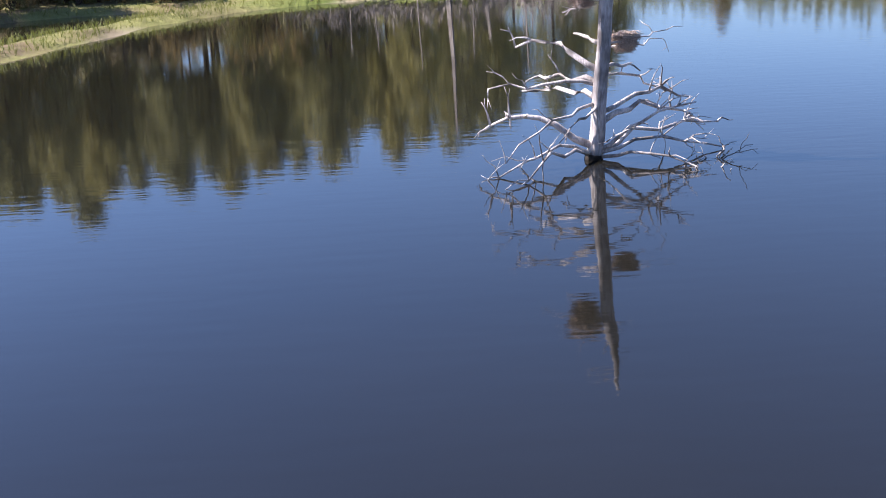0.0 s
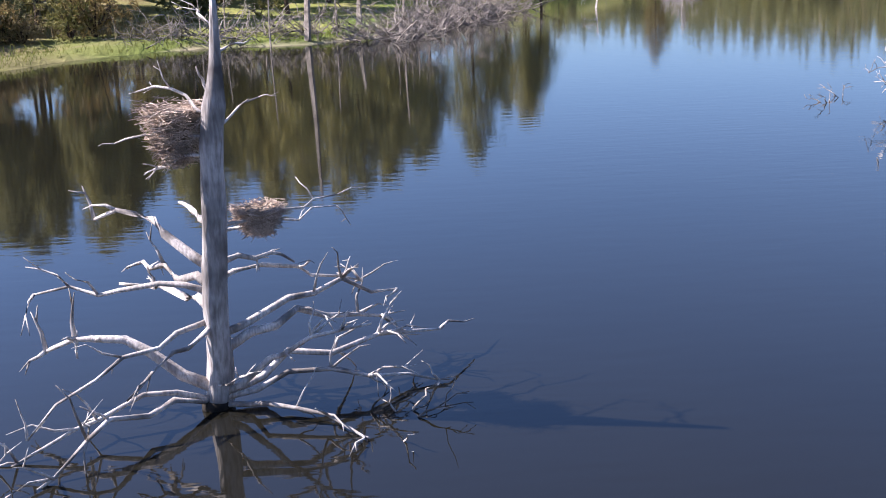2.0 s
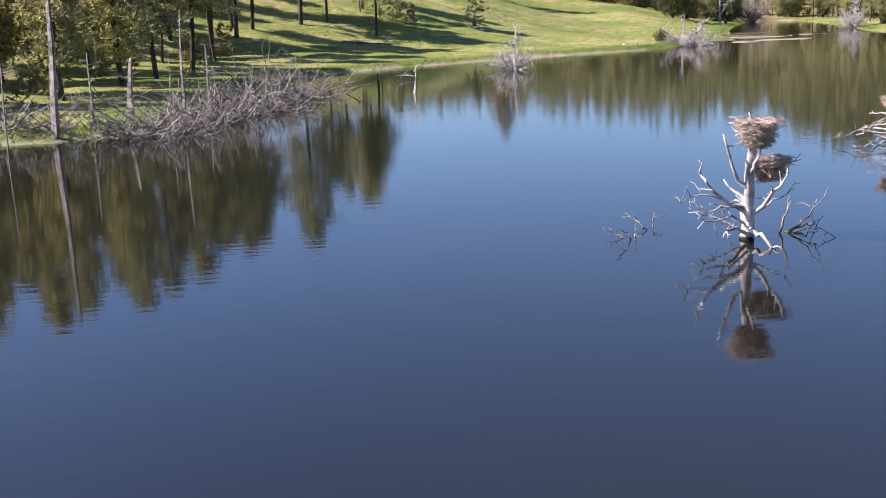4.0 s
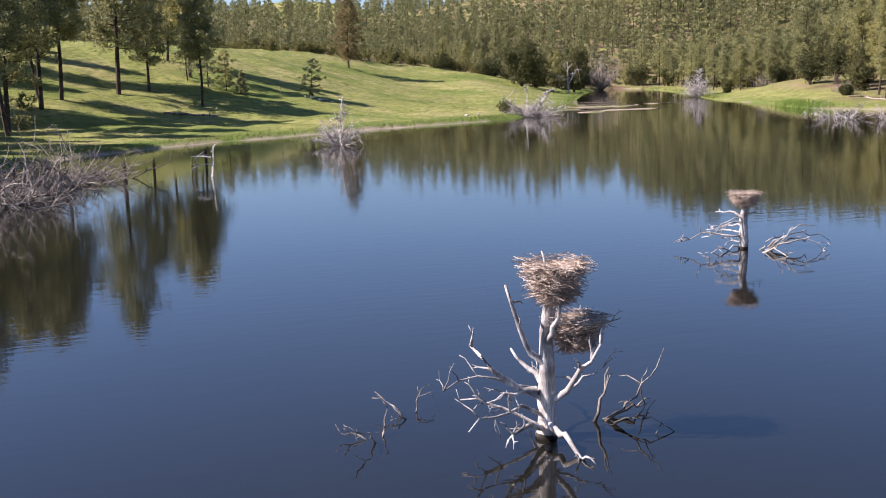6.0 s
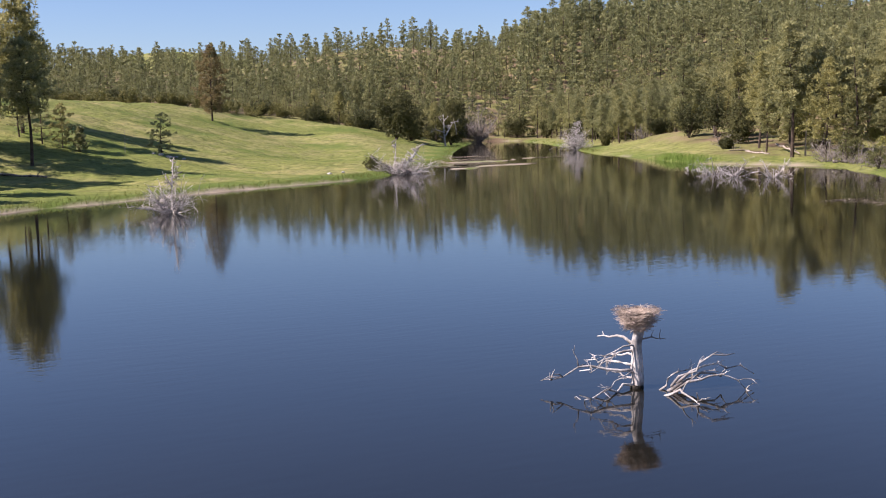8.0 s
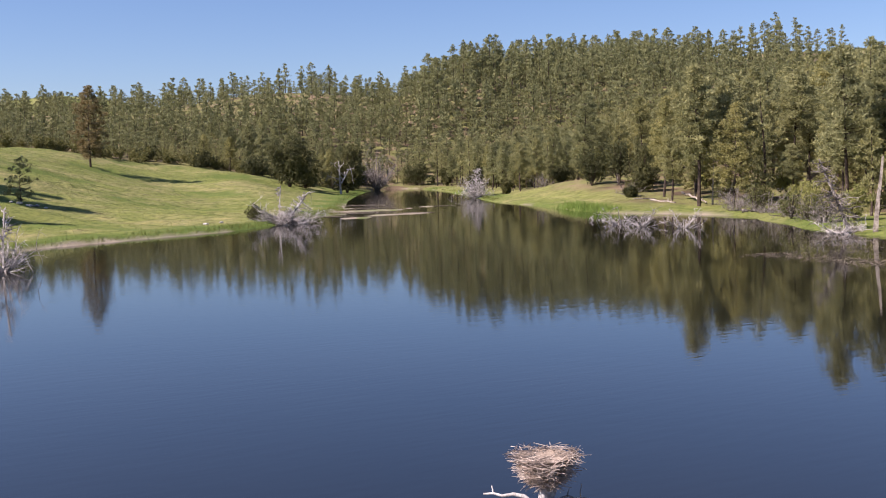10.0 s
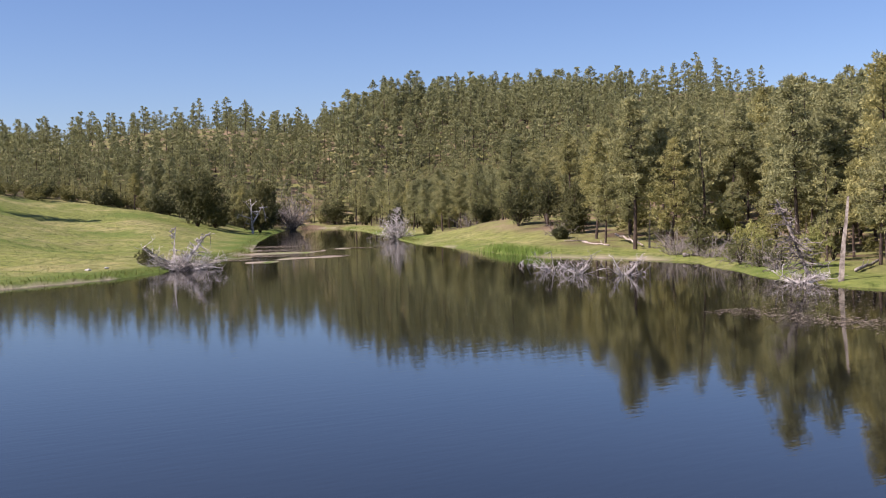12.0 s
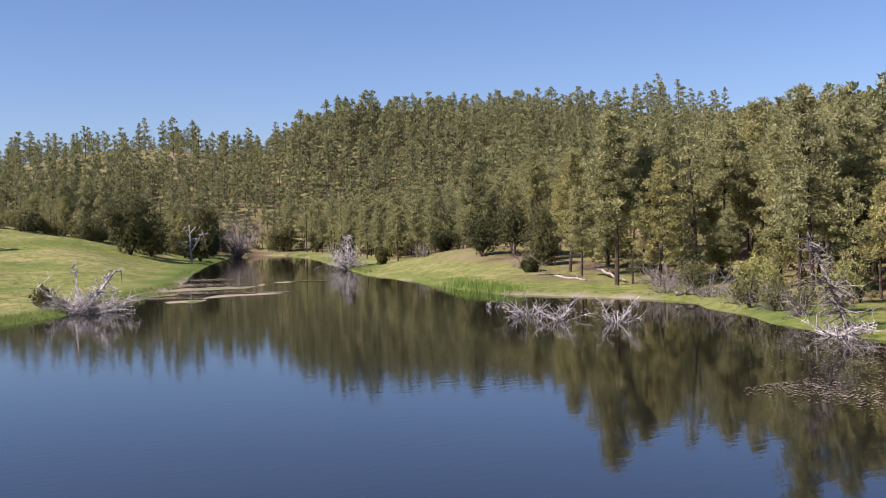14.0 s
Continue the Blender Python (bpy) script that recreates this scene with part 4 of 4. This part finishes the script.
# bare brown bushes overhanging the hill's shore
for x, y, h in ((112.5, 136.5, 2.4), (115.5, 139.5, 2.8), (111.5, 130.5, 2.6), (107.5, 123.5, 2.4), (104.5, 118, 2.6), (101.5, 113.5, 2.2), (119, 143.5, 2.6), (100, 96.5, 2.6), (101, 100, 2.2), (122, 168, 2.2), (131.5, 204, 2.6)):
    dead_thing("dead_bush", x, y, [((0, 0, -0.2), (drng.uniform(-0.3, 0.3), 0, 1), h, 0.06)] + spray(drng, 16, h, (0.3, 1.6), 0.045), "bare brown bush overhanging the shore", drng, GREY_WOOD, None, "dead bush", "shore bushes")
# the brush thicket on the west bank
bank = [(0.8, 72.6, 9.5, 0.24), (3.6, 80.0, 3.6, 0.27), (-1.2, 71.5, 5.0, 0.07), (6.4, 80.5, 6.5, 0.13), (7.6, 88, 4.5, 0.12), (2.4, 74.0, 4.4, 0.08), (-6.0, 77.5, 4.0, 0.06), (9.5, 92, 3.6, 0.09), (-4.2, 75.0, 3.5, 0.06)]
for x, y, h, r in bank:
    dead_thing("dead_snag_tree", x, y, [((0, 0, -0.4), (drng.uniform(-0.04, 0.04), 0, 1), h, r)] + [((0, 0, h * drng.uniform(0.3, 0.9)), (drng.uniform(-1, 1), drng.uniform(-1, 1), 0.1), h * 0.16, 0.025) for _ in range(7)], "straight grey dead trunk rising from the brush bank", drng, GREY_WOOD, None, "dead tree", "bank snags", 1)
def brush_heap(spots, rng):
    """Crossed dead limbs lying together: foot and share of the full length."""
    cx, cy = sum(p[0] for p in spots) / len(spots), sum(p[1] for p in spots) / len(spots)
    cz = max(on_ground(cx, cy), -0.3)
    root = tagged(new("brush_heap"), "heap of tangled grey dead branches on the bank", "dead brush", "bank brush heaps")
    root.matrix_basis = pose(cx, cy, cz)
    for k, (x, y, share) in enumerate(spots):
        a = rng.uniform(0, 6.283)
        foot = Vector((x - cx, y - cy, max(on_ground(x, y), -0.3) - cz + rng.uniform(-0.1, 0.5)))
        mesh = Mesh()
        brittle(mesh, rng, foot, Vector((math.cos(a), math.sin(a) - 0.25, rng.uniform(0.0, 1.0))), rng.uniform(1.3, 3.6) * share, rng.uniform(0.022, 0.06), 2 if k % 2 == 0 else 1)
        ob = new("branch", mesh.data("branch", GREY_WOOD))
        ob.parent = root


laid = []
for k in range(520):
    u = k / 520
    x, y = (-9 + 14 * u / 0.35, 73.7) if u < 0.35 else (5 + 9.5 * ((u - 0.35) / 0.65), 73 + 24 * ((u - 0.35) / 0.65))
    laid.append((x + drng.gauss(0, 0.9), y + drng.gauss(0, 1.1), 0.6 if u < 0.35 else 1.0))
for k in range(0, 520, 20):
    brush_heap(laid[k:k + 20], drng)


# ---- reeds, shore grass and floating mats ----
def blade(mesh, rng, x, y, z, h, w, lean=0.25):
    a, b = rng.uniform(0, 6.283), rng.uniform(0, 6.283)
    d, s = Vector((math.cos(a), math.sin(a), 0)), Vector((math.cos(b), math.sin(b), 0)) * w
    foot = Vector((x, y, z))
    mid, tip = foot + d * h * lean * 0.4 + Vector((0, 0, h * 0.6)), foot + d * h * lean * rng.uniform(0.6, 1.6) + Vector((0, 0, h))
    mesh.add((foot - s, foot + s, mid + s * 0.7, mid - s * 0.7, tip), ((0, 1, 2, 3), (3, 2, 4)))


grng = random.Random(41)
reeds = Mesh()
for _ in range(1800):
    u = grng.random()
    x, y = 105.5 + 4.0 * u + grng.gauss(0, 0.8), 150 + 16 * u + grng.gauss(0, 0.8)
    blade(reeds, grng, x, y, max(on_ground(x, y), -0.3), grng.uniform(0.5, 1.1), 0.02)
tagged(new("reed_bed", reeds.data("reed_bed", REED)), "bright green reeds standing along the far shore", "reeds", kind="stuff")
dry = Mesh()
for _ in range(1500):
    u = grng.random() ** 1.6
    x, y = -27 + 19 * u + grng.gauss(0, 0.7), 73.5 + 4.5 * math.sin(2.6 * u + 0.3) + grng.gauss(0, 0.6)
    blade(dry, grng, x, y, max(on_ground(x, y), -0.3), grng.uniform(0.5, 1.3), 0.022, 0.4)
tagged(new("dry_reeds", dry.data("dry_reeds", RUST)), "brown dry reeds along the shaded bank", "reeds", kind="stuff")
fringe = Mesh()
edges = list(zip(SHORE, SHORE[1:]))[4:41]
for (ax, ay), (bx, by) in edges:
    n = int(math.hypot(bx - ax, by - ay) * (70 if by < 200 else 14))
    us = np.array([grng.random() for _ in range(n)])
    px = ax + (bx - ax) * us + np.array([grng.gauss(0, 0.9) for _ in range(n)])
    py = ay + (by - ay) * us + np.array([grng.gauss(0, 0.9) for _ in range(n)])
    for x, y, z in zip(px.tolist(), py.tolist(), ground_height(px, py).tolist()):
        if z > 0.06:
            blade(fringe, grng, x, y, z - 0.03, grng.uniform(0.15, 0.5), 0.018, 0.7)
tagged(new("shore_grass", fringe.data("shore_grass", GRASS)), "tufts of green grass fringing the water's edge", "grass", kind="stuff")
tufts = Mesh()
gx = np.array([grng.uniform(10, 125) for _ in range(12000)])
gy = np.array([grng.uniform(118, 290) for _ in range(12000)])
for x, y, z, e in zip(gx.tolist(), gy.tolist(), ground_height(gx, gy).tolist(), east_side(gx, gy)):
    if z > 0.3 and e < 0.5 or 0.3 < z < 2.5:
        for _ in range(2):
            blade(tufts, grng, x + grng.gauss(0, 0.2), y + grng.gauss(0, 0.2), z - 0.03, grng.uniform(0.06, 0.16), 0.03, 0.9)
tagged(new("meadow_grass", tufts.data("meadow_grass", GRASS)), "short uneven grass tufts over the meadow", "grass", kind="stuff")
mats = Mesh()
for _ in range(3600):
    u, v = grng.random(), grng.gauss(0, 1)
    band = grng.random() < 0.6
    x, y = (78.0 + 1.2 * v, 84 + 13 * u + 0.5 * math.sin(9 * u)) if band else (82 + 13 * u + 2.2 * v, 92 + 15 * u + grng.gauss(0, 2.6))
    a, s = grng.uniform(0, 6.283), grng.uniform(0.03, 0.12)
    c, d = math.cos(a) * s, math.sin(a) * s
    z = 0.006 + grng.uniform(0, 0.02)
    mats.add([(x - c, y - d, z), (x + d * 0.5, y - c * 0.5, z + 0.012), (x + c, y + d, z + 0.004), (x - d * 0.5, y + c * 0.5, z + 0.015)], [(0, 1, 2, 3)])
for cx, cy, rx, ry, n in ((84, 178, 4.5, 2.6, 700), (90, 192, 6.0, 4.0, 1000), (97, 203, 4.0, 3.6, 600), (91, 172, 2.6, 1.1, 260), (104, 190, 3.2, 1.2, 260), (79, 171, 3.0, 1.5, 300)):
    for _ in range(n):
        along, across = grng.gauss(0, 0.5) * rx, grng.gauss(0, 0.5) * ry
        x, y = cx + 0.86 * along + 0.5 * across, cy - 0.5 * along + 0.86 * across
        a, s = grng.uniform(0, 6.283), grng.uniform(0.08, 0.26)
        c, d = math.cos(a) * s, math.sin(a) * s
        z = 0.02 + grng.uniform(0, 0.03)
        mats.add([(x - c, y - d, z), (x + d * 0.6, y - c * 0.6, z + 0.015), (x + c, y + d, z + 0.004), (x - d * 0.6, y + c * 0.6, z + 0.02)], [(0, 1, 2, 3)])
tagged(new("floating_mat", mats.data("floating_mat", MAT)), "tan floating mats of dead reeds on the water", "plant debris", kind="stuff")


# ---- stones on the meadow ----
STONE = weathered_wood("pale weathered stone", (0.30, 0.28, 0.25), (0.55, 0.52, 0.47), 2.0)


def stone(x, y, size, rng):
    bm = bmesh.new()
    bmesh.ops.create_icosphere(bm, subdivisions=2, radius=size)
    for v in bm.verts:
        v.co = Vector((v.co.x * 1.3, v.co.y, v.co.z * 0.6)) * (1 + 0.14 * math.sin(5 * v.co.x / size + 3 * v.co.y / size + x) + rng.uniform(-0.05, 0.05))
    ob = tagged(part("stone", bm, STONE), "pale rounded stone lying in the meadow grass", "stone", "meadow stones")
    ob.matrix_basis = pose(x, y, on_ground(x, y, -0.2 * size), 0, 0, rng.uniform(0, 360))


for x, y, size in ((43.6, 176.4, 0.35), (44.5, 176.9, 0.28), (42.6, 176.2, 0.3), (45.4, 176.2, 0.22), (41.8, 177.0, 0.2), (58.5, 157.2, 0.25), (60.5, 158.4, 0.2)):
    stone(x, y, size, grng)
